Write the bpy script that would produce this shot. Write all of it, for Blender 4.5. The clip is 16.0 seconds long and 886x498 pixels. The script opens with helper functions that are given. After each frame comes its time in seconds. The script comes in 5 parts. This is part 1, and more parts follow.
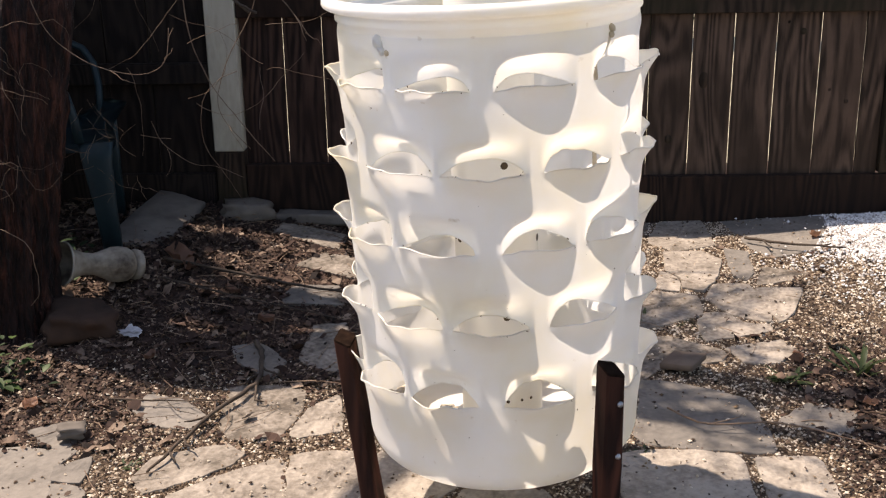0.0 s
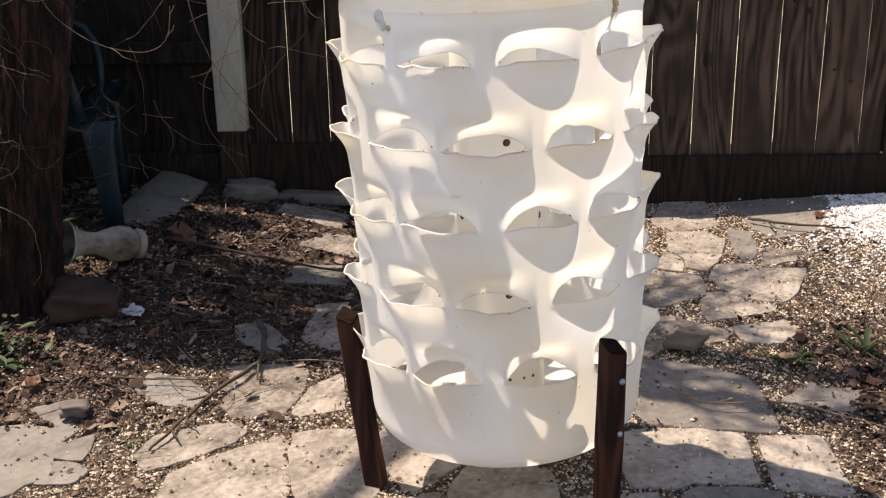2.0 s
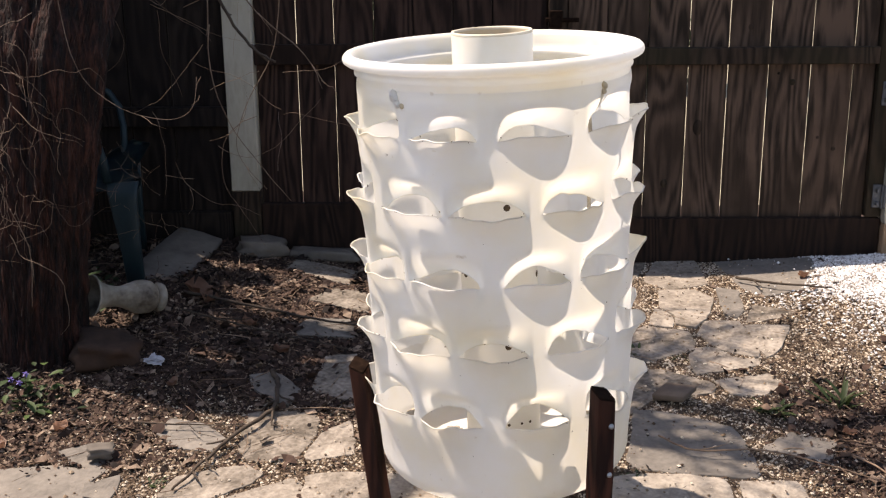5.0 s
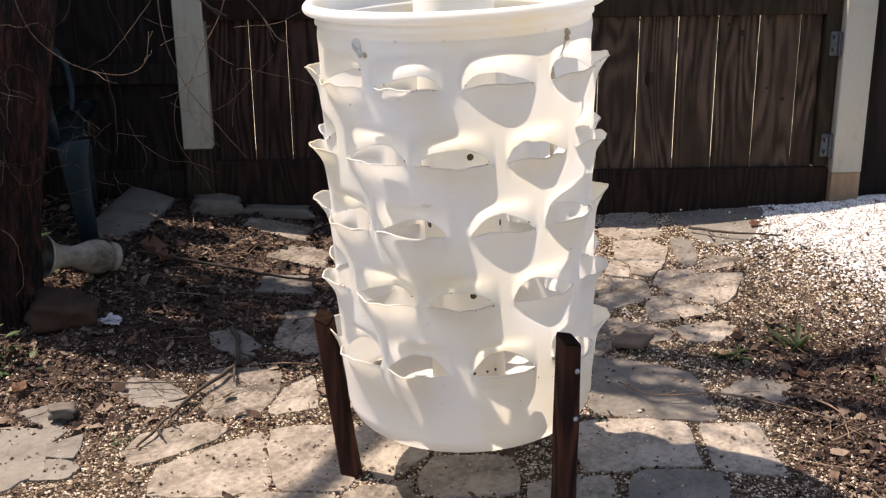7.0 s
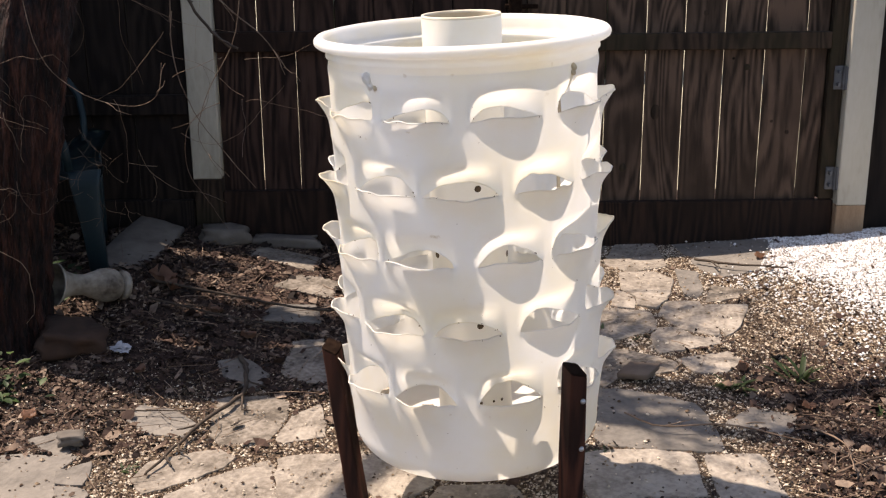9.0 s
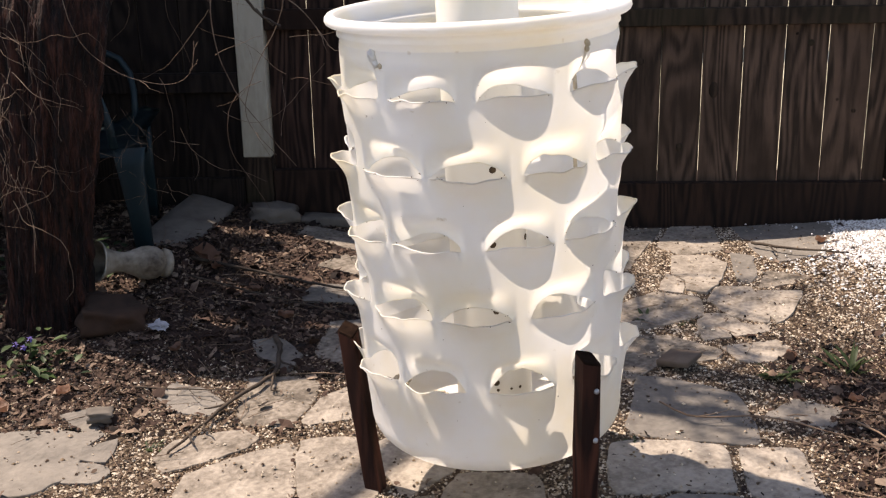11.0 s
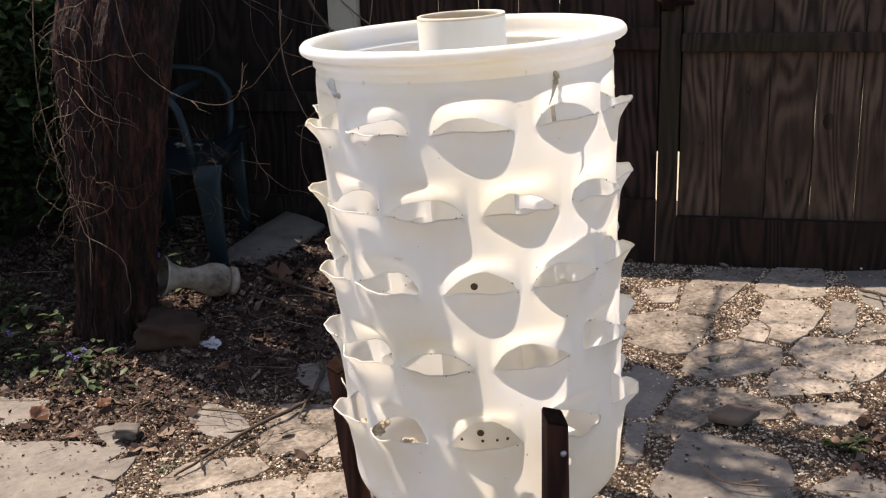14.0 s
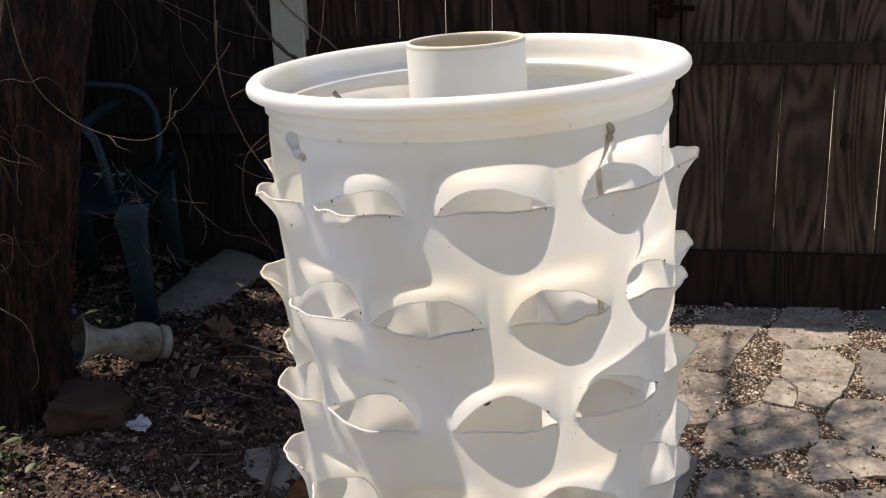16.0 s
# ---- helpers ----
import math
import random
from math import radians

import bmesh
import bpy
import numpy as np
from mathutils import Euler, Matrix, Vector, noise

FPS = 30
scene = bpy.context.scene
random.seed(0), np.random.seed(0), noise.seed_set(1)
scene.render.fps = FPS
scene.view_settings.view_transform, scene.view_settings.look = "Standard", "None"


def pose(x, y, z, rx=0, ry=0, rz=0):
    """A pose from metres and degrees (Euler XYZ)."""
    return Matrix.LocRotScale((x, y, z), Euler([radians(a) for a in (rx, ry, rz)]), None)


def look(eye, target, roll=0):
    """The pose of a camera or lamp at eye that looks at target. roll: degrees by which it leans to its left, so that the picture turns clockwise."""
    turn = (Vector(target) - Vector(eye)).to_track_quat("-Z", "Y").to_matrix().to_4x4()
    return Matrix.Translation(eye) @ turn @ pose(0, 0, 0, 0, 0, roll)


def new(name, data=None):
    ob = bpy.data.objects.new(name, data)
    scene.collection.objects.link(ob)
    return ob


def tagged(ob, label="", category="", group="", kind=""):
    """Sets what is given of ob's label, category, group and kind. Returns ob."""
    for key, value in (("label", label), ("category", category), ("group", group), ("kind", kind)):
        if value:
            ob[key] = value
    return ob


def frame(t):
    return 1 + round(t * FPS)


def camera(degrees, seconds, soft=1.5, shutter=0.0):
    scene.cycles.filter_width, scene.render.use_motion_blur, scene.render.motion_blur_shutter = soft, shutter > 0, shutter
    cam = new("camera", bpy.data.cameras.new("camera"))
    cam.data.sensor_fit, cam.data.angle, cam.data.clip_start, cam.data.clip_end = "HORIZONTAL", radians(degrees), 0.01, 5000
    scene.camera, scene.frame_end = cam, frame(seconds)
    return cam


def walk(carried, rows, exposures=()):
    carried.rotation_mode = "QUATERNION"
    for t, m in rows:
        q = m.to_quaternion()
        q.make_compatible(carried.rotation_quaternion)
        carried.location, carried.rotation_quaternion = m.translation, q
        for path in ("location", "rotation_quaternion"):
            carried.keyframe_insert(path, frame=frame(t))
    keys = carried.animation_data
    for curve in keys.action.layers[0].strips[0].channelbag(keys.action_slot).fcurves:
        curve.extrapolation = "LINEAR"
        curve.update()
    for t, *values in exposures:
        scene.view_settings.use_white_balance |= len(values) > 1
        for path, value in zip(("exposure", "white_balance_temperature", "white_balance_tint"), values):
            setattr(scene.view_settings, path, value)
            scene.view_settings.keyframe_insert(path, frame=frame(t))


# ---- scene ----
cam = camera(43.9, 16.0, soft=1.25)
PATH = [
    (0, (0.019, 0.114, 1.262), (-0.042, 2.018, 0.653), -1.0),
    (0.5, (0.019, 0.113, 1.252), (-0.045, 2.015, 0.638), -1.1),
    (1, (0.019, 0.11, 1.244), (-0.046, 2.009, 0.62), -1.1),
    (1.5, (0.022, 0.114, 1.247), (-0.045, 2.009, 0.612), -1.1),
    (2, (0.022, 0.117, 1.248), (-0.046, 2.011, 0.611), -1.0),
    (2.5, (0.021, 0.115, 1.26), (-0.034, 2.015, 0.637), -0.8),
    (3, (0.003, 0.133, 1.307), (0.008, 2.05, 0.738), 0.8),
    (3.2, (-0.005, 0.115, 1.313), (0.005, 2.04, 0.771), 0.9),
    (5.3, (0.017, -0.088, 1.313), (-0.054, 1.836, 0.773), -0.6),
    (5.5, (0.001, -0.085, 1.306), (-0.042, 1.833, 0.738), -0.8),
    (6, (-0.018, -0.093, 1.3), (-0.004, 1.823, 0.725), -0.6),
    (6.5, (-0.022, -0.093, 1.293), (-0.003, 1.812, 0.687), -0.3),
    (7, (-0.022, -0.092, 1.293), (0.008, 1.813, 0.683), -0.7),
    (7.5, (-0.025, -0.098, 1.295), (-0.007, 1.807, 0.687), -0.7),
    (8, (-0.023, -0.102, 1.296), (0.002, 1.807, 0.699), -0.7),
    (8.5, (-0.026, -0.112, 1.298), (-0.005, 1.804, 0.723), -0.7),
    (9, (-0.026, -0.119, 1.302), (-0.006, 1.801, 0.745), -0.5),
    (9.5, (-0.02, -0.117, 1.301), (-0.004, 1.806, 0.751), -0.3),
    (9.7, (-0.005, -0.109, 1.297), (0.001, 1.814, 0.746), -0.3),
    (11.8, (0.177, -0.001, 1.291), (-0.037, 1.892, 0.682), -2.4),
    (12, (0.189, 0.017, 1.299), (-0.027, 1.918, 0.714), -3.1),
    (12.5, (0.371, 0.089, 1.28), (-0.084, 1.967, 0.764), -0.9),
    (13, (0.528, 0.147, 1.281), (0.001, 1.984, 0.691), -1.1),
    (13.5, (0.546, 0.156, 1.292), (0.058, 2.013, 0.733), -2.0),
    (14, (0.549, 0.154, 1.29), (0.05, 2.008, 0.732), -1.7),
    (14.5, (0.548, 0.175, 1.289), (0.05, 2.026, 0.722), -1.2),
    (15, (0.475, 0.282, 1.276), (0.015, 2.131, 0.667), -0.7),
    (15.5, (0.368, 0.423, 1.304), (0.021, 2.302, 0.714), -1.4),
    (16, (0.32, 0.684, 1.293), (-0.07, 2.56, 0.723), -1.7),
]
EXPOSURES = [(0.0, 1.07, 7750, 19), (9.7, 1.03, 7750, 19), (12.0, 1.02, 7750, 19), (15.0, 0.96, 7750, 19), (16.0, 0.68, 7450, 16)]
walk(cam, [(t, look(eye, target, roll)) for t, eye, target, roll in PATH], EXPOSURES)

# ---- light ----
SUN_EL, SUN_AZ = radians(61), radians(157)          # azimuth counted from +x towards +y
sun_from = Vector((math.cos(SUN_AZ) * math.cos(SUN_EL), math.sin(SUN_AZ) * math.cos(SUN_EL), math.sin(SUN_EL)))
sky = bpy.data.worlds.new("sky")
scene.world = sky
sky.use_nodes = True
sky_tex = sky.node_tree.nodes.new("ShaderNodeTexSky")
sky_tex.sky_type, sky_tex.sun_disc = "NISHITA", False
sky_tex.sun_elevation, sky_tex.sun_rotation = SUN_EL, radians(90) - SUN_AZ
sky.node_tree.links.new(sky_tex.outputs[0], sky.node_tree.nodes["Background"].inputs[0])
sky.node_tree.nodes["Background"].inputs[1].default_value = 0.12
sun = new("sun", bpy.data.lights.new("sun", "SUN"))
sun.data.energy, sun.data.angle, sun.data.color = 4.2, radians(0.6), (1.0, 0.96, 0.90)
sun.matrix_world = look(sun_from * 20, (0, 0, 0))


# ---- materials ----
def material(name, stops, scale=8.0, detail=6.0, stretch=(1, 1, 1), rough=0.85, bump=0.3, bump_scale=60.0, fine=0.25, piece=0.0, island=0.0, metal=0.0, spec=0.3, ramp_at=None):
    """A procedural surface: two noises through a colour ramp, fine grain, bump; piece and island vary the tone."""
    m = bpy.data.materials.new(name)
    m.use_nodes = True
    t = m.node_tree
    n, l = t.nodes, t.links
    b = n["Principled BSDF"]
    co = n.new("ShaderNodeTexCoord")
    mp = n.new("ShaderNodeMapping")
    mp.inputs["Scale"].default_value = stretch
    l.new(co.outputs["Object"], mp.inputs["Vector"])
    big, small = n.new("ShaderNodeTexNoise"), n.new("ShaderNodeTexNoise")
    big.inputs["Scale"].default_value, big.inputs["Detail"].default_value = scale, detail
    small.inputs["Scale"].default_value, small.inputs["Detail"].default_value = bump_scale, 4.0
    for k in (big, small):
        l.new(mp.outputs[0], k.inputs["Vector"])
    mix = n.new("ShaderNodeMix")
    mix.inputs["Factor"].default_value = fine
    l.new(big.outputs[0], mix.inputs["A"])
    l.new(small.outputs[0], mix.inputs["B"])
    value = mix.outputs["Result"]
    for amount, node, socket in ((piece, "ShaderNodeObjectInfo", "Random"), (island, "ShaderNodeNewGeometry", "Random Per Island")):
        if amount:
            src = n.new(node)
            add = n.new("ShaderNodeMath")
            add.operation = "MULTIPLY_ADD"
            l.new(src.outputs[socket], add.inputs[0])
            add.inputs[1].default_value = amount
            l.new(value, add.inputs[2])
            sub = n.new("ShaderNodeMath")
            sub.operation = "SUBTRACT"
            l.new(add.outputs[0], sub.inputs[0])
            sub.inputs[1].default_value = amount / 2
            value = sub.outputs[0]
    ramp = n.new("ShaderNodeValToRGB")
    el = ramp.color_ramp.elements
    while len(el) < len(stops):
        el.new(0.5)
    for i, c in enumerate(stops):
        el[i].position = ramp_at[i] if ramp_at else 0.28 + 0.44 * i / max(1, len(stops) - 1)
        el[i].color = (*c, 1)
    l.new(value, ramp.inputs[0])
    l.new(ramp.outputs[0], b.inputs["Base Color"])
    bp = n.new("ShaderNodeBump")
    bp.inputs["Strength"].default_value, bp.inputs["Distance"].default_value = min(1.0, bump), 0.01 * max(1.0, bump)
    l.new(mix.outputs["Result"], bp.inputs["Height"])
    l.new(bp.outputs[0], b.inputs["Normal"])
    b.inputs["Roughness"].default_value, b.inputs["Metallic"].default_value = rough, metal
    b.inputs["Specular IOR Level"].default_value = spec
    return m


def plastic(name, colour, stain, through_share, rough=0.38, grime_at=0.70):
    """Milky translucent polyethylene with yellowed stains."""
    m = bpy.data.materials.new(name)
    m.use_nodes = True
    n, l = m.node_tree.nodes, m.node_tree.links
    b, out = n["Principled BSDF"], n["Material Output"]
    co, tex, ramp = n.new("ShaderNodeTexCoord"), n.new("ShaderNodeTexNoise"), n.new("ShaderNodeValToRGB")
    tex.inputs["Scale"].default_value, tex.inputs["Detail"].default_value = 5.0, 5.0
    l.new(co.outputs["Object"], tex.inputs["Vector"])
    l.new(tex.outputs[0], ramp.inputs[0])
    ramp.color_ramp.elements[0].position, ramp.color_ramp.elements[0].color = 0.42, (*colour, 1)
    ramp.color_ramp.elements[1].position, ramp.color_ramp.elements[1].color = 0.76, (*stain, 1)
    grime, cut = n.new("ShaderNodeTexNoise"), n.new("ShaderNodeValToRGB")
    grime.inputs["Scale"].default_value, grime.inputs["Detail"].default_value = 38.0, 6.0
    l.new(co.outputs["Object"], grime.inputs["Vector"])
    l.new(grime.outputs[0], cut.inputs[0])
    cut.color_ramp.elements[0].position, cut.color_ramp.elements[0].color = grime_at, (0, 0, 0, 1)
    cut.color_ramp.elements[1].position, cut.color_ramp.elements[1].color = grime_at + 0.1, (0.5, 0.5, 0.5, 1)
    dirt = n.new("ShaderNodeMix")
    dirt.data_type = "RGBA"
    l.new(cut.outputs[0], dirt.inputs["Factor"])
    l.new(ramp.outputs[0], dirt.inputs["A"])
    dirt.inputs["B"].default_value = (0.42, 0.34, 0.22, 1)
    tl, mx = n.new("ShaderNodeBsdfTranslucent"), n.new("ShaderNodeMixShader")
    l.new(dirt.outputs["Result"], b.inputs["Base Color"])
    warm = n.new("ShaderNodeMix")
    warm.data_type, warm.blend_type = "RGBA", "MULTIPLY"
    warm.inputs["Factor"].default_value = 1.0
    l.new(dirt.outputs["Result"], warm.inputs["A"])
    warm.inputs["B"].default_value = (1.0, 0.985, 0.955, 1)
    l.new(warm.outputs["Result"], tl.inputs["Color"])
    b.inputs["Roughness"].default_value = rough
    b.inputs["Specular IOR Level"].default_value = 0.4
    bp = n.new("ShaderNodeBump")
    bp.inputs["Strength"].default_value, bp.inputs["Distance"].default_value = 0.12, 0.004
    l.new(tex.outputs[0], bp.inputs["Height"])
    l.new(bp.outputs[0], b.inputs["Normal"])
    mx.inputs[0].default_value = through_share
    l.new(b.outputs[0], mx.inputs[1])
    l.new(tl.outputs[0], mx.inputs[2])
    l.new(mx.outputs[0], out.inputs[0])
    return m


def leafy(name, stops, rough=0.5):
    """Leaf surface with light passing through it."""
    m = material(name, stops, scale=3, island=0.5, rough=rough, bump=0.1)
    n, l = m.node_tree.nodes, m.node_tree.links
    tl, mx = n.new("ShaderNodeBsdfTranslucent"), n.new("ShaderNodeMixShader")
    l.new(n["Color Ramp"].outputs[0], tl.inputs["Color"])
    mx.inputs[0].default_value = 0.3
    l.new(n["Principled BSDF"].outputs[0], mx.inputs[1])
    l.new(tl.outputs[0], mx.inputs[2])
    l.new(mx.outputs[0], n["Material Output"].inputs[0])
    return m


def planked(name, dark, light, stain, piece=0.5):
    """Weathered boards: long distorted grain, knots of darker tone, green-brown stain."""
    m = bpy.data.materials.new(name)
    m.use_nodes = True
    n, l = m.node_tree.nodes, m.node_tree.links
    b = n["Principled BSDF"]
    co, info, shift = n.new("ShaderNodeTexCoord"), n.new("ShaderNodeObjectInfo"), n.new("ShaderNodeVectorMath")
    mul = n.new("ShaderNodeMath")
    mul.operation = "MULTIPLY"
    mul.inputs[1].default_value = 37.0
    l.new(info.outputs["Random"], mul.inputs[0])
    l.new(co.outputs["Object"], shift.inputs[0])
    l.new(mul.outputs[0], shift.inputs[1])
    mp = n.new("ShaderNodeMapping")
    mp.inputs["Scale"].default_value = (1.0, 1.0, 0.13)
    l.new(shift.outputs[0], mp.inputs["Vector"])
    base = n.new("ShaderNodeTexNoise")
    base.inputs["Scale"].default_value, base.inputs["Detail"].default_value = 6.0, 1.5
    l.new(mp.outputs[0], base.inputs["Vector"])
    rings = n.new("ShaderNodeMath")
    rings.operation = "MULTIPLY"
    rings.inputs[1].default_value = 95.0
    l.new(base.outputs[0], rings.inputs[0])
    sine = n.new("ShaderNodeMath")
    sine.operation = "SINE"
    l.new(rings.outputs[0], sine.inputs[0])
    fine = n.new("ShaderNodeTexNoise")
    fine.inputs["Scale"].default_value, fine.inputs["Detail"].default_value = 60.0, 5.0
    l.new(mp.outputs[0], fine.inputs["Vector"])
    g = n.new("ShaderNodeMath")
    g.operation = "MULTIPLY_ADD"
    l.new(sine.outputs[0], g.inputs[0])
    g.inputs[1].default_value = 0.21
    l.new(fine.outputs[0], g.inputs[2])
    g2 = n.new("ShaderNodeMath")
    g2.operation = "MULTIPLY_ADD"
    l.new(info.outputs["Random"], g2.inputs[0])
    g2.inputs[1].default_value = piece * 0.3
    l.new(g.outputs[0], g2.inputs[2])
    ramp = n.new("ShaderNodeValToRGB")
    ramp.color_ramp.elements[0].position, ramp.color_ramp.elements[0].color = 0.32, (*dark, 1)
    ramp.color_ramp.elements[1].position, ramp.color_ramp.elements[1].color = 0.80, (*light, 1)
    l.new(g2.outputs[0], ramp.inputs[0])
    blot = n.new("ShaderNodeTexNoise")
    blot.inputs["Scale"].default_value, blot.inputs["Detail"].default_value = 2.6, 5.0
    l.new(shift.outputs[0], blot.inputs["Vector"])
    cut = n.new("ShaderNodeValToRGB")
    cut.color_ramp.elements[0].position, cut.color_ramp.elements[1].position = 0.48, 0.72
    l.new(blot.outputs[0], cut.inputs[0])
    mx = n.new("ShaderNodeMix")
    mx.data_type = "RGBA"
    l.new(cut.outputs[0], mx.inputs["Factor"])
    l.new(ramp.outputs[0], mx.inputs["A"])
    mx.inputs["B"].default_value = (*stain, 1)
    l.new(mx.outputs["Result"], b.inputs["Base Color"])
    bp = n.new("ShaderNodeBump")
    bp.inputs["Strength"].default_value, bp.inputs["Distance"].default_value = 0.5, 0.004
    l.new(g.outputs[0], bp.inputs["Height"])
    l.new(bp.outputs[0], b.inputs["Normal"])
    b.inputs["Roughness"].default_value = 0.85
    b.inputs["Specular IOR Level"].default_value = 0.2
    return m


M_BARREL = plastic("milky_plastic", (0.866, 0.873, 0.864), (0.84, 0.795, 0.65), 0.42)
M_LIP = plastic("soiled_plastic_edge", (0.865, 0.865, 0.85), (0.82, 0.77, 0.62), 0.55, 0.45, 0.62)
M_PIPE = plastic("pipe_plastic", (0.84, 0.83, 0.79), (0.78, 0.72, 0.58), 0.12)
M_BOARD = planked("weathered_boards", (0.022, 0.0145, 0.010), (0.102, 0.066, 0.047), (0.036, 0.023, 0.0155))
M_RAIL = planked("weathered_rails", (0.014, 0.009, 0.006), (0.048, 0.031, 0.021), (0.026, 0.021, 0.011), 0.2)
# darker and redder than the rails, for the gate's bottom board
M_LOWBOARD = planked("dark_red_board", (0.007, 0.004, 0.0028), (0.030, 0.0155, 0.0098), (0.015, 0.008, 0.005), 0.2)
# red-brown wood of the left panel, darkened further with shade in the colour
M_REDBOARD = planked("shade_red_boards", (0.011, 0.006, 0.0045), (0.056, 0.031, 0.023), (0.021, 0.011, 0.008), 0.4)
M_REDRAIL = planked("shade_red_rails", (0.009, 0.005, 0.0035), (0.034, 0.018, 0.012), (0.017, 0.009, 0.006), 0.2)
M_HINGE = material("dull_zinc", [(0.07, 0.073, 0.08), (0.14, 0.145, 0.155)], scale=14, rough=0.6, metal=0.35, bump=0.1)
# near-black copy of the fence boards: shade is put into the colour
M_SHADEWALL = planked("shade_dark_boards", (0.006, 0.004, 0.0035), (0.020, 0.014, 0.011), (0.010, 0.007, 0.006))
M_LEG = planked("stained_wood", (0.016, 0.006, 0.004), (0.074, 0.026, 0.016), (0.028, 0.011, 0.007), 0.1)
M_NEARBLACK = material("near_black", [(0.008, 0.005, 0.004), (0.022, 0.013, 0.009)], scale=60, bump=0.4, spec=0.02, rough=1.0)
M_PAINT = material("cream_paint", [(0.23, 0.21, 0.155), (0.40, 0.375, 0.31), (0.46, 0.44, 0.375)], scale=4, stretch=(1, 1, 0.3), bump=0.15, rough=0.6)
M_POSTWOOD = material("raw_post_wood", [(0.20, 0.12, 0.07), (0.36, 0.25, 0.16)], scale=6, stretch=(4, 4, 1), bump=0.3)
M_STEEL = material("galvanised_steel", [(0.35, 0.36, 0.37), (0.5, 0.5, 0.51)], scale=20, rough=0.5, metal=0.7, bump=0.05)
M_STONE = material("flagstone", [(0.088, 0.073, 0.057), (0.205, 0.177, 0.146), (0.335, 0.296, 0.247)], scale=8, detail=9, bump=1.2, bump_scale=70, piece=0.18, fine=0.45, ramp_at=[0.34, 0.5, 0.67])
M_SLATE = material("slate", [(0.085, 0.076, 0.067), (0.148, 0.134, 0.117), (0.21, 0.189, 0.163)], scale=8, detail=9, bump=0.9, bump_scale=60, piece=0.15, fine=0.4)
M_SOIL = material("soil", [(0.011, 0.006, 0.004), (0.038, 0.021, 0.0145), (0.10, 0.062, 0.043)], scale=7, detail=10, bump=0.9, bump_scale=130, fine=0.45)
M_PEBBLE = material("pea_gravel", [(0.04, 0.024, 0.015), (0.135, 0.092, 0.058), (0.26, 0.195, 0.133), (0.58, 0.51, 0.41)], scale=20, island=0.75, bump=0.1, ramp_at=[0.22, 0.42, 0.6, 0.85])
M_WHITE = material("white_gravel", [(0.30, 0.275, 0.25), (0.62, 0.605, 0.58), (0.80, 0.795, 0.78)], scale=20, island=0.6, bump=0.2)
M_FINES = material("white_gravel_fines", [(0.34, 0.32, 0.29), (0.62, 0.61, 0.585), (0.80, 0.79, 0.775)], scale=60, detail=8, bump=1.0, bump_scale=220, fine=0.5)
M_GRIT = material("gravel_grit", [(0.022, 0.014, 0.009), (0.07, 0.047, 0.032), (0.155, 0.115, 0.08)], scale=30, detail=10, bump=1.0, bump_scale=240, fine=0.5)
M_CHIP = material("leaf_litter", [(0.009, 0.0045, 0.003), (0.036, 0.018, 0.0125), (0.085, 0.052, 0.037), (0.25, 0.19, 0.142)], scale=12, island=0.7, bump=0.15, ramp_at=[0.2, 0.45, 0.65, 0.95])
M_BARK = material("bark", [(0.002, 0.001, 0.0008), (0.019, 0.0066, 0.0042), (0.074, 0.0265, 0.017)], scale=15, stretch=(2.4, 2.4, 0.42), bump=5.0, bump_scale=44, fine=0.4, detail=9, ramp_at=[0.38, 0.51, 0.66])
M_TWIG = material("twig_bark", [(0.09, 0.056, 0.038), (0.27, 0.195, 0.14)], scale=15, island=0.4, bump=0.2)
M_STICK = material("dead_stick", [(0.022, 0.016, 0.012), (0.07, 0.052, 0.038)], scale=15, bump=0.3)
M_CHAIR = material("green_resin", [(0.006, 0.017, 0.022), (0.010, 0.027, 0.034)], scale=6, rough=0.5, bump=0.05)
M_URN = material("worn_ceramic", [(0.05, 0.035, 0.024), (0.20, 0.172, 0.135), (0.31, 0.285, 0.24)], scale=9, rough=0.5, bump=0.3, ramp_at=[0.33, 0.46, 0.6])
M_ROCK = material("brown_rock", [(0.013, 0.008, 0.005), (0.066, 0.034, 0.021)], scale=9, bump=0.6, bump_scale=30)
# darker copy of the grey stone, with shade put into its tone
M_DARKSTONE = material("shade_toned_stone", [(0.06, 0.052, 0.045), (0.12, 0.105, 0.09), (0.17, 0.15, 0.13)], scale=7, bump=0.4, bump_scale=40)
M_TILE = material("brown_stone", [(0.085, 0.062, 0.047), (0.155, 0.117, 0.09)], scale=12, bump=0.4, bump_scale=60)
M_TOTE = material("blue_plastic", [(0.045, 0.075, 0.15), (0.06, 0.095, 0.19)], scale=5, rough=0.45, bump=0.03)
M_LID = material("light_blue_plastic", [(0.13, 0.29, 0.60), (0.16, 0.34, 0.68)], scale=5, rough=0.4, bump=0.03)
M_LEAF = leafy("evergreen_leaves", [(0.015, 0.03, 0.012), (0.035, 0.065, 0.022), (0.07, 0.11, 0.035)])
M_WEED = leafy("weed_leaves", [(0.024, 0.042, 0.013), (0.060, 0.085, 0.025)])
M_PETAL = leafy("violet_petals", [(0.16, 0.13, 0.42), (0.24, 0.2, 0.55)])
M_DRY = leafy("dry_leaf", [(0.22, 0.12, 0.08), (0.40, 0.25, 0.18)])
M_PAPER = material("crumpled_paper", [(0.24, 0.24, 0.25), (0.48, 0.48, 0.5)], scale=20, bump=0.3)
M_LAWN = material("dry_lawn", [(0.30, 0.27, 0.18), (0.5, 0.46, 0.34)], scale=3, bump=0.3)
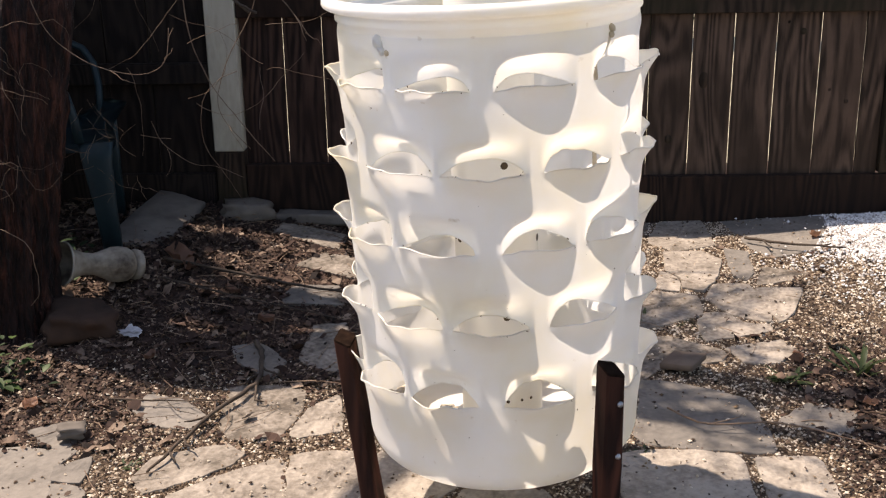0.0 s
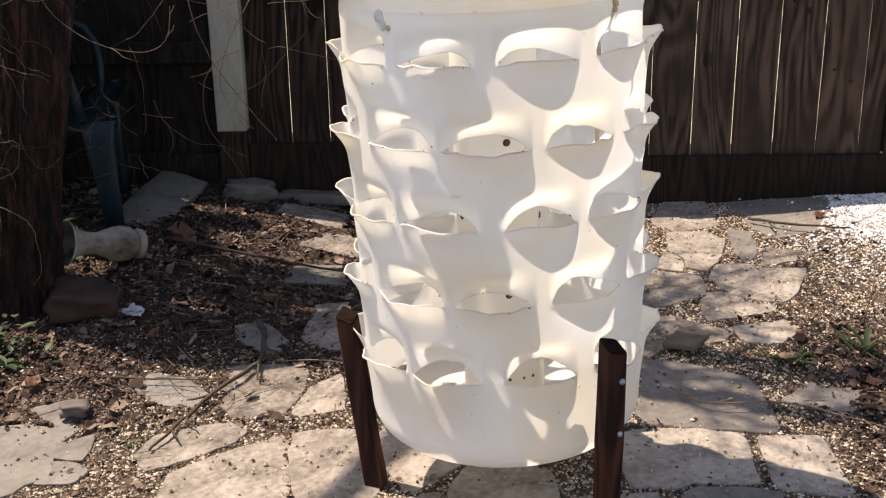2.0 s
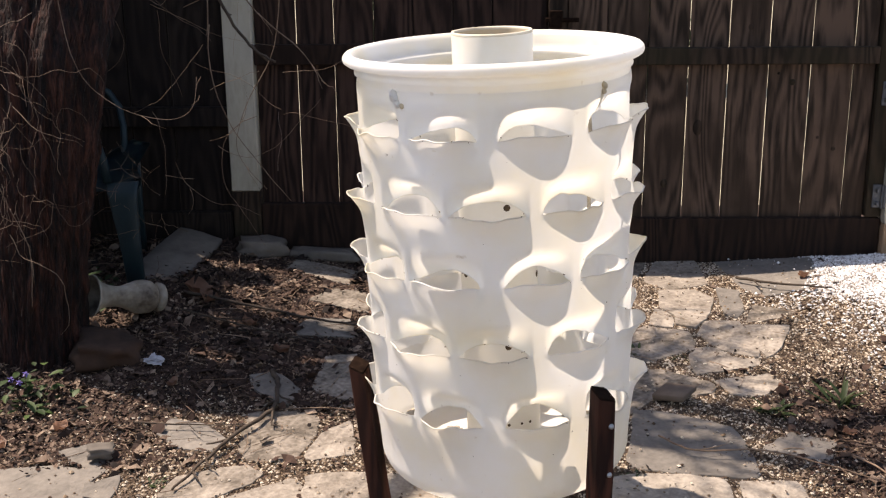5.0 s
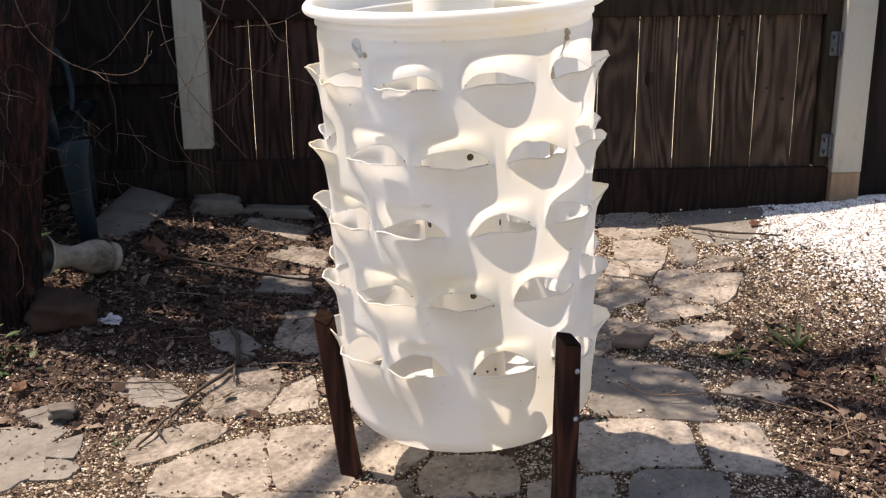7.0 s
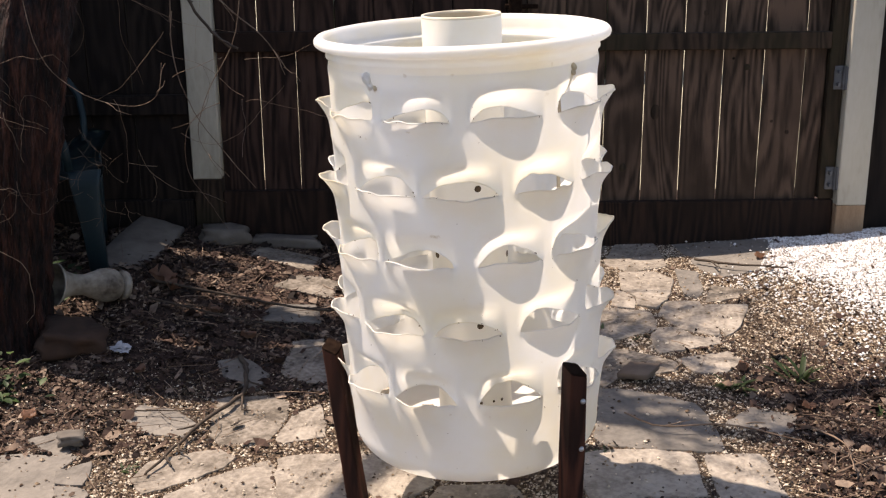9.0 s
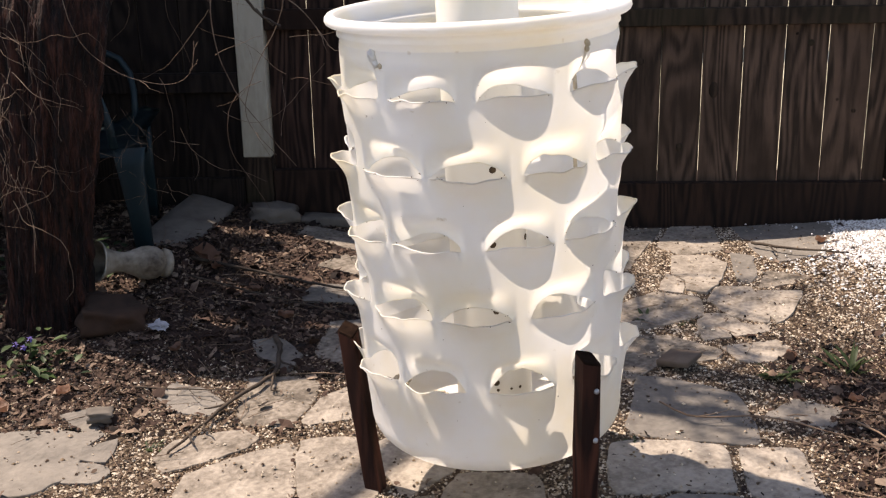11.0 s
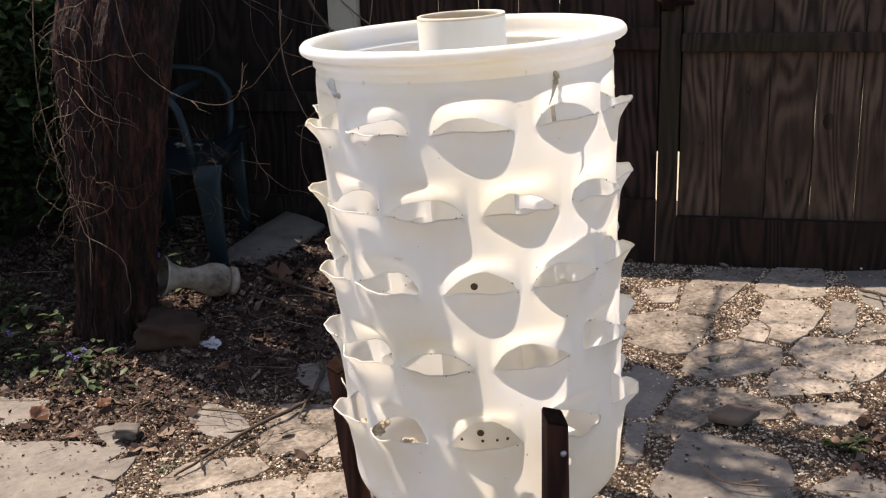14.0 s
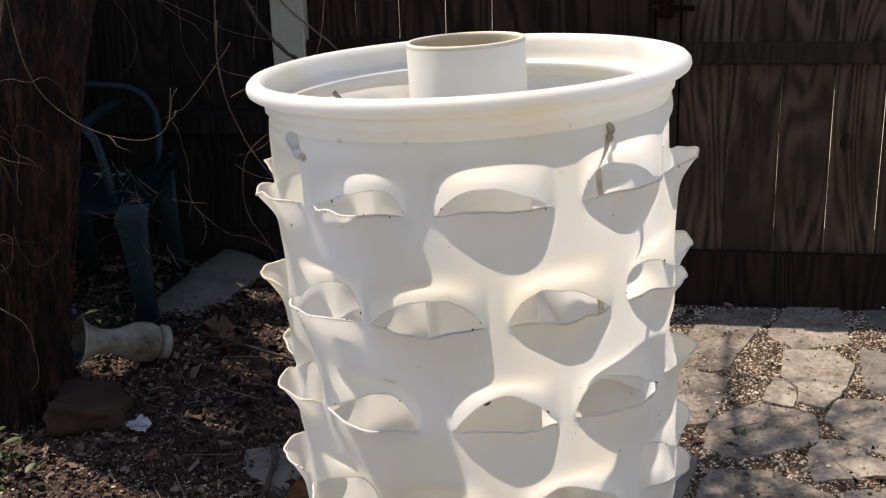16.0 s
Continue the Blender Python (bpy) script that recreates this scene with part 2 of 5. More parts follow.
M_SCAR = material("melted_stain", [(0.42, 0.33, 0.20), (0.60, 0.52, 0.38)], scale=30, bump=0.2)
M_DRIP = material("yellow_drip", [(0.66, 0.59, 0.44), (0.78, 0.74, 0.63)], scale=40, bump=0.1)
M_CRUMB = material("dried_soil", [(0.05, 0.03, 0.018), (0.16, 0.10, 0.06)], scale=60, bump=0.1)
M_LINING = material("stained_lining", [(0.46, 0.37, 0.24), (0.66, 0.57, 0.42)], scale=9, bump=0.1, rough=0.6)
M_EDGE = material("soiled_edge", [(0.52, 0.45, 0.33), (0.70, 0.65, 0.54)], scale=25, bump=0.1, rough=0.6)
M_HOLE = material("dark_hole", [(0.05, 0.035, 0.02), (0.09, 0.06, 0.035)], scale=30, bump=0.1)
M_CORD = material("cord", [(0.25, 0.2, 0.14), (0.5, 0.45, 0.36)], scale=30, bump=0.2)


# ---- builders ----
def mesh_object(name, bm, mat, parent=None, smooth=True):
    me = bpy.data.meshes.new(name)
    bm.to_mesh(me)
    bm.free()
    if smooth:
        for p in me.polygons:
            p.use_smooth = True
    me.materials.append(mat)
    ob = new(name, me)
    ob.parent = parent
    return ob


def part(name, bm, mat, parent, label="", smooth=False):
    return tagged(mesh_object(name, bm, mat, parent, smooth), label)


def thing(name, label, category, at=(0, 0, 0), turn=(0, 0, 0), group="", kind=""):
    ob = new(name)
    ob.empty_display_size = 0.05
    ob.matrix_world = pose(*at, *turn)
    return tagged(ob, label, category, group, kind)


def add_box(bm, lo, hi, bevel=0.0, m=None):
    """A box between two corners, its edges bevelled."""
    got = bmesh.ops.create_cube(bm, size=1.0)["verts"]
    for v in got:
        v.co = Vector([lo[i] + (hi[i] - lo[i]) * (v.co[i] + 0.5) for i in range(3)])
    if bevel:
        edges = list({e for v in got for e in v.link_edges})
        got = bmesh.ops.bevel(bm, geom=edges, offset=bevel, segments=1, affect="EDGES", profile=0.5)["verts"]
    if m is not None:
        bmesh.ops.transform(bm, matrix=m, verts=[v for v in bm.verts if v in set(got)])
    return bm


def box_mesh(lo, hi, bevel=0.0):
    return add_box(bmesh.new(), lo, hi, bevel)


def tube(bm, points, radii, sides=8, cap=True):
    """A tube along points, with a radius at each."""
    rings = []
    pts = [Vector(p) for p in points]
    side = None
    for i, p in enumerate(pts):
        d = (pts[min(i + 1, len(pts) - 1)] - pts[max(i - 1, 0)]).normalized()
        if side is None:
            side = d.orthogonal().normalized()
        side = (side - d * side.dot(d)).normalized()
        up = d.cross(side)
        r = radii[i] if hasattr(radii, "__len__") else radii
        rings.append([bm.verts.new(p + r * (math.cos(a) * side + math.sin(a) * up)) for a in (2 * math.pi * k / sides for k in range(sides))])
    for a, b in zip(rings, rings[1:]):
        for k in range(sides):
            bm.faces.new((a[k], a[(k + 1) % sides], b[(k + 1) % sides], b[k]))
    if cap:
        bm.faces.new(list(reversed(rings[0])))
        bm.faces.new(rings[-1])
    return bm


def lathe(bm, profile, sides=48, close=False, m=None):
    """Turns a profile of (radius, height) round z."""
    rings = []
    for r, h in profile:
        ring = []
        for k in range(sides):
            a = 2 * math.pi * k / sides
            q = Vector((r * math.cos(a), r * math.sin(a), h))
            ring.append(bm.verts.new(m @ q if m is not None else q))
        rings.append(ring)
    for a, b in zip(rings, rings[1:] + ([rings[0]] if close else [])):
        for k in range(sides):
            bm.faces.new((a[k], a[(k + 1) % sides], b[(k + 1) % sides], b[k]))
    return bm


def smooth_step(a, b, x):
    t = min(1.0, max(0.0, (x - a) / (b - a)))
    return t * t * (3 - 2 * t)


def ground_height(x, y):
    z = 0.035 * smooth_step(2.8, 3.7, y)
    z += 0.10 * smooth_step(-0.2, -1.25, x) * smooth_step(2.55, 3.5, y)
    z += 0.10 * math.exp(-((x - 2.0) / 0.55) ** 2 - ((y - 3.9) / 0.5) ** 2)
    rough = 0.0035 + 0.0085 * max(smooth_step(2.75, 3.1, y) * smooth_step(-0.2, -0.6, x), smooth_step(1.0, 1.4, x))
    z += rough * (noise.noise(Vector((x * 2.1, y * 2.1, 0))) + 0.5 * noise.noise(Vector((x * 6, y * 6, 3))))
    return z


# ---- ground ----
def build_ground():
    xs = np.concatenate([[-3000, -300, -60, -20, -8], np.arange(-4, 4.01, 0.08), [8, 20, 60, 300, 3000]])
    ys = np.concatenate([[-3000, -300, -60, -20, -6, -2], np.arange(0.0, 5.6, 0.08), [8, 20, 60, 300, 3000]])
    verts, faces = [], []
    for y in ys:
        for x in xs:
            near = smooth_step(6, 4, abs(x)) * smooth_step(7, 5.4, y) * smooth_step(-1, 0.5, y)
            verts.append((x, y, ground_height(x, y) * near))
    w = len(xs)
    for j in range(len(ys) - 1):
        for i in range(w - 1):
            faces.append((j * w + i, j * w + i + 1, (j + 1) * w + i + 1, (j + 1) * w + i))
    me = bpy.data.meshes.new("ground")
    me.from_pydata(verts, [], faces)
    for p in me.polygons:
        p.use_smooth = True
        c = p.center
        heap = 1.33 + 0.30 * smooth_step(3.9, 3.2, c.y) + 0.10 * noise.noise(Vector((c.x * 4, c.y * 4, 7)))
        loam = max(0.9 * smooth_step(-0.65, -0.95, c.x) * smooth_step(2.38, 2.55, c.y), smooth_step(2.7, 3.05, c.y) * smooth_step(0.0, -0.35, c.x), smooth_step(0.80, 1.05, c.x) * smooth_step(3.2, 2.8, c.y))
        p.material_index = 3 if loam + 0.25 * noise.noise(c * 5) < 0.4 and abs(c.x) + 0.5 * noise.noise(c * 2.5) < 2.2 and 1.6 < c.y + 0.5 * noise.noise(c * 2.5 + Vector((9, 0, 0))) and c.y < 4.26 else 0
        p.material_index = 1 if c.y > 5.3 else 2 if heap < c.x < 2.7 + 0.4 * noise.noise(c * 3) and 3.3 < c.y < 4.26 else p.material_index
    me.materials.append(M_SOIL)
    me.materials.append(M_LAWN)
    me.materials.append(M_FINES)
    me.materials.append(M_GRIT)
    return tagged(new("ground", me), "dark brown soil and mulch of a shady backyard", "ground", kind="structure")


build_ground()


# ---- barrel ----
barrel_up = Vector((-0.0349, -0.0222, 1)).normalized()
barrel_side = Vector((0, 1, 0)).cross(barrel_up).normalized()
BARREL = Matrix.Translation((0.0742, 2.2468, 0.1713)) @ Matrix((barrel_side, barrel_up.cross(barrel_side), barrel_up)).transposed().to_4x4()
ROWS_OF_POCKETS = ((0.787, -20.4), (0.640, -3.8), (0.498, -21.8), (0.352, -3.4), (0.201, -21.8))
WALL_R = 0.2867


def wall_radius(h):
    if h < 0.055:
        return WALL_R - 0.006 - 0.05 * (1 - math.sqrt(max(0.0, 1 - ((0.055 - h) / 0.055) ** 2)))
    return WALL_R - 0.006 * smooth_step(0.16, 0.05, h) - 0.004 * smooth_step(0.85, 0.9, h)


def build_barrel():
    rnd = random.Random(4)
    barrel = thing("planter_barrel", "white translucent plastic barrel with rows of lipped planting pockets", "planter")
    barrel.matrix_world = BARREL
    pockets = []
    for r, (h0, a0) in enumerate(ROWS_OF_POCKETS):
        for k in range(10):
            pockets.append((r, h0 + rnd.uniform(-0.005, 0.005), a0 + 36.2 * k + rnd.uniform(-1.5, 1.5), rnd.uniform(13.0, 15.0), rnd.uniform(0.022, 0.030), rnd.uniform(0.035, 0.045), rnd.uniform(0.018, 0.028) * (1.0 if abs((a0 + 36.2 * k + 180) % 360 - 180) < 100 else 0.6), rnd.uniform(-0.25, 0.25), rnd.uniform(0, 50)))
    cols = 400
    lines = sorted({round(v, 5) for v in list(np.arange(0.0, 0.885, 0.0075))})
    levels = []
    for h in lines:
        if all(abs(h - h0) > 0.0035 for h0, _ in ROWS_OF_POCKETS):
            levels.append((h, None))
    for r, (h0, _) in enumerate(ROWS_OF_POCKETS):
        levels += [(h0, ("low", r)), (h0 + 1e-6, ("high", r))]
    levels.sort(key=lambda v: v[0])

    def push(h, deg, side):
        """Radial push and lift of the wall at a height and angle."""
        out, lift = 0.0, 0.0
        for r, ph, pa, pw, depth, dent, arch, skew, seed in pockets:
            d = h - ROWS_OF_POCKETS[r][0]
            if d < -0.14 or d > 0.09:
                continue
            a = ((deg - pa + 180) % 360 - 180) / pw
            if abs(a) > 1.75:
                continue
            below = d < -1e-4 or (side == ("low", r))
            if below:
                narrow = 1.16 - 0.50 * smooth_step(0, 0.14, -d)
                q = abs(a) / narrow
                if q < 1:
                    shape = math.cos(q * math.pi / 2) ** 1.3
                    out += depth * shape * (1 + skew * a) * (0.55 * max(0.0, 1 + d / 0.05) ** 2 + 0.45 * max(0.0, 1 + d / 0.135) ** 1.6)
                if abs(a) < 1.0:
                    edge = math.sqrt(1 - a * a)
                    lip = smooth_step(0.03, 0, -d) * edge
                    lift += lip * (0.008 + 0.007 * noise.noise(Vector((a * 2.2, seed, 0))))
                    out += lip * (0.007 + 0.005 * noise.noise(Vector((a * 2.5, seed, 5))))
            else:
                q = abs(a) / 1.08
                if q < 1:
                    shape = math.cos(q * math.pi / 2) ** 0.85
                    fall = (1 - smooth_step(0.0, 0.082, d)) ** 1.2
                    out -= dent * shape * fall
                if abs(a) < 1.0:
                    lift += (arch * (1 - a * a) ** 0.62 * (1 + 2.2 * skew * a) + 0.004 * noise.noise(Vector((a * 2.4, seed, 9))) * (1 - a * a)) * (1 - smooth_step(0, 0.07, d))
            lift += (ph - ROWS_OF_POCKETS[r][0]) * max(0, 1 - abs(a)) * smooth_step(0.08, 0, abs(d))
        return out, lift

    def in_slit(r, deg):
        for rr, _, pa, pw, *rest in pockets:
            if rr == r and abs((deg - pa + 180) % 360 - 180) < pw:
                return True
        return False

    bm = bmesh.new()
    grid = []
    for h, side in levels:
        row = []
        for k in range(cols):
            deg = 360.0 * k / cols
            if side and side[0] == "high" and not in_slit(side[1], deg):
                row.append(grid[-1][k])
                continue
            own = side if side and in_slit(side[1], deg) else None
            if side and own is None:
                o1, l1 = push(h, deg, ("low", side[1]))
                o2, l2 = push(h + 2e-4, deg, ("high", side[1]))
                out, lift = (o1 + o2) / 2, (l1 + l2) / 2
            else:
                out, lift = push(h, deg, side)
            rad = wall_radius(h) + out
            a = radians(deg)
            row.append(bm.verts.new((rad * math.sin(a), -rad * math.cos(a), h + lift)))
        grid.append(row)
    for (la, lb) in zip(range(len(grid) - 1), range(1, len(grid))):
        sa, sb = levels[la][1], levels[lb][1]
        if sa and sb and sa[0] == "low" and sb[0] == "high":
            continue
        for k in range(cols):
            q = [grid[la][k], grid[la][(k + 1) % cols], grid[lb][(k + 1) % cols], grid[lb][k]]
            bm.faces.new(q)
    bottom = bm.verts.new((0, 0, 0.004))
    for k in range(cols):
        bm.faces.new((grid[0][(k + 1) % cols], grid[0][k], bottom))
    # rolled edges of the slits
    lips = []
    for i, (h, side) in enumerate(levels):
        if not side:
            continue
        run = []
        for k in range(cols + 60):
            kk = k % cols
            if in_slit(side[1], 360.0 * kk / cols):
                run.append(grid[i][kk].co.copy())
            else:
                if len(run) > 4 and k >= 3:
                    lips.append((run, side[0]))
                run = []
                if k >= cols:
                    break
    part("wall", bm, M_BARREL, barrel, smooth=True)
    for run, kind in lips:
        lip = bmesh.new()
        tube(lip, run, [(0.0008 + 0.0009 * min(1, min(i, len(run) - 1 - i) / 4)) * (1.0 if kind == "low" else 0.55) for i in range(len(run))], sides=6)
        part("lip" if kind == "low" else "slit_edge", lip, M_LIP, barrel, smooth=True)
    rim = lathe(bmesh.new(), [(0.2825, 0.876), (0.2845, 0.887), (0.2885, 0.8905), (0.2888, 0.8945), (0.2875, 0.8975), (0.288, 0.907), (0.2945, 0.9095), (0.3045, 0.911), (0.3095, 0.9145), (0.3115, 0.9195), (0.3105, 0.926), (0.3055, 0.9315), (0.297, 0.9335), (0.2905, 0.930), (0.286, 0.921), (0.282, 0.906), (0.2785, 0.8955), (0.274, 0.892), (0.269, 0.8915), (0.2665, 0.888), (0.267, 0.879), (0.277, 0.868)], sides=160)
    part("rim", rim, M_BARREL, barrel, "rolled white plastic rim, nicked and dirty", smooth=True)
    # soil caught along the slits and flecks on the wall
    crumbs = bmesh.new()
    for i in range(190):
        run, kind = rnd.choice(lips)
        k = rnd.choice((rnd.randrange(len(run)), rnd.randrange(min(4, len(run))), len(run) - 1 - rnd.randrange(min(4, len(run)))))
        p = Vector((run[k].x * 1.002, run[k].y * 1.002, run[k].z + rnd.uniform(-0.003, 0.002)))
        s = rnd.uniform(0.0005, 0.0014)
        m = Matrix.Translation(p) @ Euler((rnd.uniform(0, 3), rnd.uniform(0, 3), 0)).to_matrix().to_4x4() @ Matrix.Diagonal((s * rnd.uniform(1, 2.4), s, s * 0.8, 1))
        bmesh.ops.create_icosphere(crumbs, subdivisions=1, radius=1.0, matrix=m)
    for i in range(32):
        a, h = radians(rnd.uniform(-85, 85)), rnd.uniform(0.05, 0.87)
        out, lift = push(h, math.degrees(a), None)
        rad = wall_radius(h) + out + 0.0002
        s = rnd.uniform(0.0004, 0.0011)
        bmesh.ops.create_icosphere(crumbs, subdivisions=1, radius=1.0, matrix=Matrix.Translation((rad * math.sin(a), -rad * math.cos(a), h + lift)) @ Matrix.Diagonal((s, s, s * rnd.uniform(0.7, 1.8), 1)))
    specks = part("soil_specks", crumbs, M_CRUMB, barrel, "brown specks of dried soil")
    specks["kind"] = "stuff"
    # clumps of old roots and soil inside the lowest pockets
    for deg, h, size in ((-26, 0.150, 0.030), (-14, 0.140, 0.022), (24, 0.128, 0.018), (47, 0.150, 0.026), (-58, 0.150, 0.028)):
        clump = bmesh.new()
        bmesh.ops.create_icosphere(clump, subdivisions=4, radius=size)
        for v in clump.verts:
            v.co *= 1 + 0.55 * noise.noise(v.co * 45 + Vector((deg, 0, 0))) + 0.25 * noise.noise(v.co * 160)
            v.co.z *= 0.7
        a = radians(deg)
        bmesh.ops.translate(clump, verts=clump.verts, vec=(0.245 * math.sin(a), -0.245 * math.cos(a), h))
        part("root_clump", clump, M_CORD, barrel, "dry brown clump of roots and soil")
    # yellow drip below the melted scar
    drip = bmesh.new()
    left, right = [], []
    for i in range(16):
        h = 0.864 - 0.0032 * i
        half = 0.8 * (1 - (i / 15) ** 2) + 0.12 * noise.noise(Vector((i * 0.7, 3, 0))) + 0.15
        for line, deg in ((left, 46.3 - half), (right, 46.3 + half)):
            out, lift = push(h, deg, None)
            a, rad = radians(deg), wall_radius(h) + out + 0.0006
            line.append(drip.verts.new((rad * math.sin(a), -rad * math.cos(a), h)))
    for i in range(15):
        drip.faces.new((left[i], right[i], right[i + 1], left[i + 1]))
    part("drip_stain", drip, M_DRIP, barrel, "pale yellow drip stain", smooth=True)
    # melted knobs below the rim
    for name, deg, h, size in (("melted_knob", -41.6, 0.869, 0.009), ("melted_knob", -40.4, 0.856, 0.007), ("melted_knob", -38.0, 0.851, 0.004), ("melted_knob", 46.5, 0.872, 0.0055), ("melted_knob", 46.2, 0.861, 0.0045)):
        b2 = bmesh.new()
        bmesh.ops.create_icosphere(b2, subdivisions=3, radius=size)
        for v in b2.verts:
            v.co *= 1 + 0.5 * noise.noise(v.co * 140)
            v.co.z *= 1.4
        a = radians(deg)
        bmesh.ops.translate(b2, verts=b2.verts, vec=(0.289 * math.sin(a), -0.289 * math.cos(a), h))
        part(name, b2, M_BARREL if deg < -39 else M_SCAR, barrel, "melted plastic knob", smooth=True)
    # pipe in the middle
    pipe = thing("pipe", "white plastic pipe with cream inside, upright in the barrel", "pipe")
    pipe.matrix_world = BARREL
    pb = lathe(bmesh.new(), [(0.084, 0.006), (0.084, 0.960), (0.0832, 0.963), (0.0795, 0.963), (0.0785, 0.960), (0.0785, 0.006)], sides=72, close=True)
    part("tube", pb, M_PIPE, pipe, smooth=True)
    part("dirty_edge", lathe(bmesh.new(), [(0.0842, 0.9585), (0.0843, 0.9612), (0.0834, 0.9640), (0.0794, 0.9640), (0.0782, 0.9605), (0.0782, 0.9585)], sides=72), M_EDGE, pipe, "tan soiled cut edge", smooth=True)
    part("lining", lathe(bmesh.new(), [(0.0781, 0.9584), (0.0776, 0.5), (0.0776, 0.02)], sides=72), M_LINING, pipe, "cream-stained inner wall", smooth=True)
    for deg, h, r in ((13.4, 0.605, 0.0075), (10.2, 0.294, 0.0075), (9, 0.444, 0.0075), (5, 0.126, 0.0075), (-24.7, 0.106, 0.0035), (7.4, 0.108, 0.0035), (44, 0.105, 0.0035), (28, 0.107, 0.003), (75, 0.44, 0.0075), (-60, 0.45, 0.0075)):
        hb = bmesh.new()
        a = radians(deg)
        q = Matrix.Translation((0.0842 * math.sin(a), -0.0842 * math.cos(a), h)) @ Vector((math.sin(a), -math.cos(a), 0)).to_track_quat("Z", "Y").to_matrix().to_4x4()
        lathe(hb, [(0.0001, 0.0006), (r * 0.9, 0.0006), (r, -0.0004), (r, -0.003)], sides=16, m=q)
        part("drill_hole", hb, M_HOLE, pipe, smooth=True)
    return barrel


build_barrel()


# ---- legs of the barrel ----
def build_leg(top, foot, size, spin, bolts=()):
    """A square stained post with a cut top and two bolt heads."""
    top, foot = Vector(top), Vector(foot)
    leg = thing("leg_post", "dark red-brown stained wooden leg post bolted to the barrel", "post", foot, (0, 0, 0), "legs of the barrel")
    d = top - foot
    bm = bmesh.new()
    n = 7
    rings = []
    for i in range(n + 1):
        f = i / n
        s = size / 2 * (1 + 0.03 * math.sin(i * 1.9))
        if i == n:
            s *= 0.93
        ring = []
        for cx, cy in ((-1, -0.8), (-0.8, -1), (0.8, -1), (1, -0.8), (1, 0.8), (0.8, 1), (-0.8, 1), (-1, 0.8)):
            p = Matrix.Rotation(spin, 3, "Z") @ Vector((cx * s, cy * s, 0))
            ring.append(bm.verts.new(d * f + p + Vector((0, 0, 0.007 * cy - 0.006 * cx if i == n else 0))))
        rings.append(ring)
    for a, b in zip(rings, rings[1:]):
        for k in range(8):
            bm.faces.new((a[k], a[(k + 1) % 8], b[(k + 1) % 8], b[k]))
    bm.faces.new(list(reversed(rings[0])))
    # cut top in near-black: the barrel's shade is put into its colour
    cap = bmesh.new()
    rim_low = [cap.verts.new(v.co) for v in rings[-1]]
    rim_top = [cap.verts.new(v.co * 1.0 + Vector((0, 0, 0.004)) - (v.co - d) * 0.06) for v in rings[-1]]
    for k in range(8):
        cap.faces.new((rim_low[k], rim_low[(k + 1) % 8], rim_top[(k + 1) % 8], rim_top[k]))
    cap.faces.new(rim_top)
    part("post", bm, M_LEG, leg)
    part("cut_end", cap, M_NEARBLACK, leg, "end grain with shade put into its near-black colour")
    for f in bolts:
        b2 = bmesh.new()
        q = Matrix.Translation(d * f + Matrix.Rotation(spin, 3, "Z") @ Vector((0.2 * size, -size / 2 - 0.001, 0))) @ Matrix.Rotation(spin, 4, "Z") @ pose(0, 0, 0, 90, 0, 0)
        lathe(b2, [(0.0001, 0.004), (0.0045, 0.003), (0.006, 0.0), (0.006, -0.002)], sides=12, m=q)
        part("bolt", b2, M_STEEL, leg, "bright steel bolt head", smooth=True)
    return leg


build_leg((0.262, 1.963, 0.437), (0.262, 1.985, -0.02), 0.042, radians(28), (0.86, 0.62))
build_leg((-0.257, 2.239, 0.387), (-0.205, 2.22, -0.02), 0.040, radians(-20))
build_leg((0.190, 2.560, 0.44), (0.185, 2.545, -0.02), 0.040, radians(10))


# ---- fence ----
FENCE_Y = 4.30
FENCE_TOP = 1.135


def fence_piece(name, label, x_from, x_to, gaps, z0, z1, mat, gap=0.005, rails=(), rail_mat=None, slant=0.0):
    wall = thing(name, label, "fence", (0, FENCE_Y, 0), kind="structure")
    edges = [x_from] + list(gaps) + [x_to]
    rnd = random.Random(len(edges))
    for a, b in zip(edges, edges[1:]):
        g = gap * rnd.uniform(0.85, 1.15) / 2
        front, top, seed = rnd.uniform(-0.002, 0.002), z1 + rnd.uniform(-0.01, 0.01), rnd.uniform(0, 90)
        bm, rings, steps = bmesh.new(), [], max(6, int((top - z0) / 0.045))
        for i in range(steps + 1):
            z = z0 + (top - z0) * i / steps
            wl, wr = (gap * (0.42 * noise.noise(Vector((z * 5.5, seed + k, 0))) + 0.22 * noise.noise(Vector((z * 21, seed + k, 3)))) for k in (0, 40))
            lo, hi = a + g + wl, b - g + wr
            outline = ((lo, 0.018), (lo, front + 0.006), (lo + 0.0028, front), (hi - 0.0028, front), (hi, front + 0.006), (hi, 0.018))
            rings.append([bm.verts.new((x + slant * y, y, z)) for x, y in outline])
        for p, q in zip(rings, rings[1:]):
            for k in range(6):
                bm.faces.new((p[k], p[(k + 1) % 6], q[(k + 1) % 6], q[k]))
        bm.faces.new(list(reversed(rings[0])))
        bm.faces.new(rings[-1])
        bmesh.ops.recalc_face_normals(bm, faces=bm.faces)
        part("board", bm, mat, wall)
    for lo, hi, thick in rails:
        part("rail", box_mesh((x_from, -thick, lo), (x_to, -0.0025, hi), 0.004), rail_mat or M_RAIL, wall, "mossy weathered rail")
    return wall


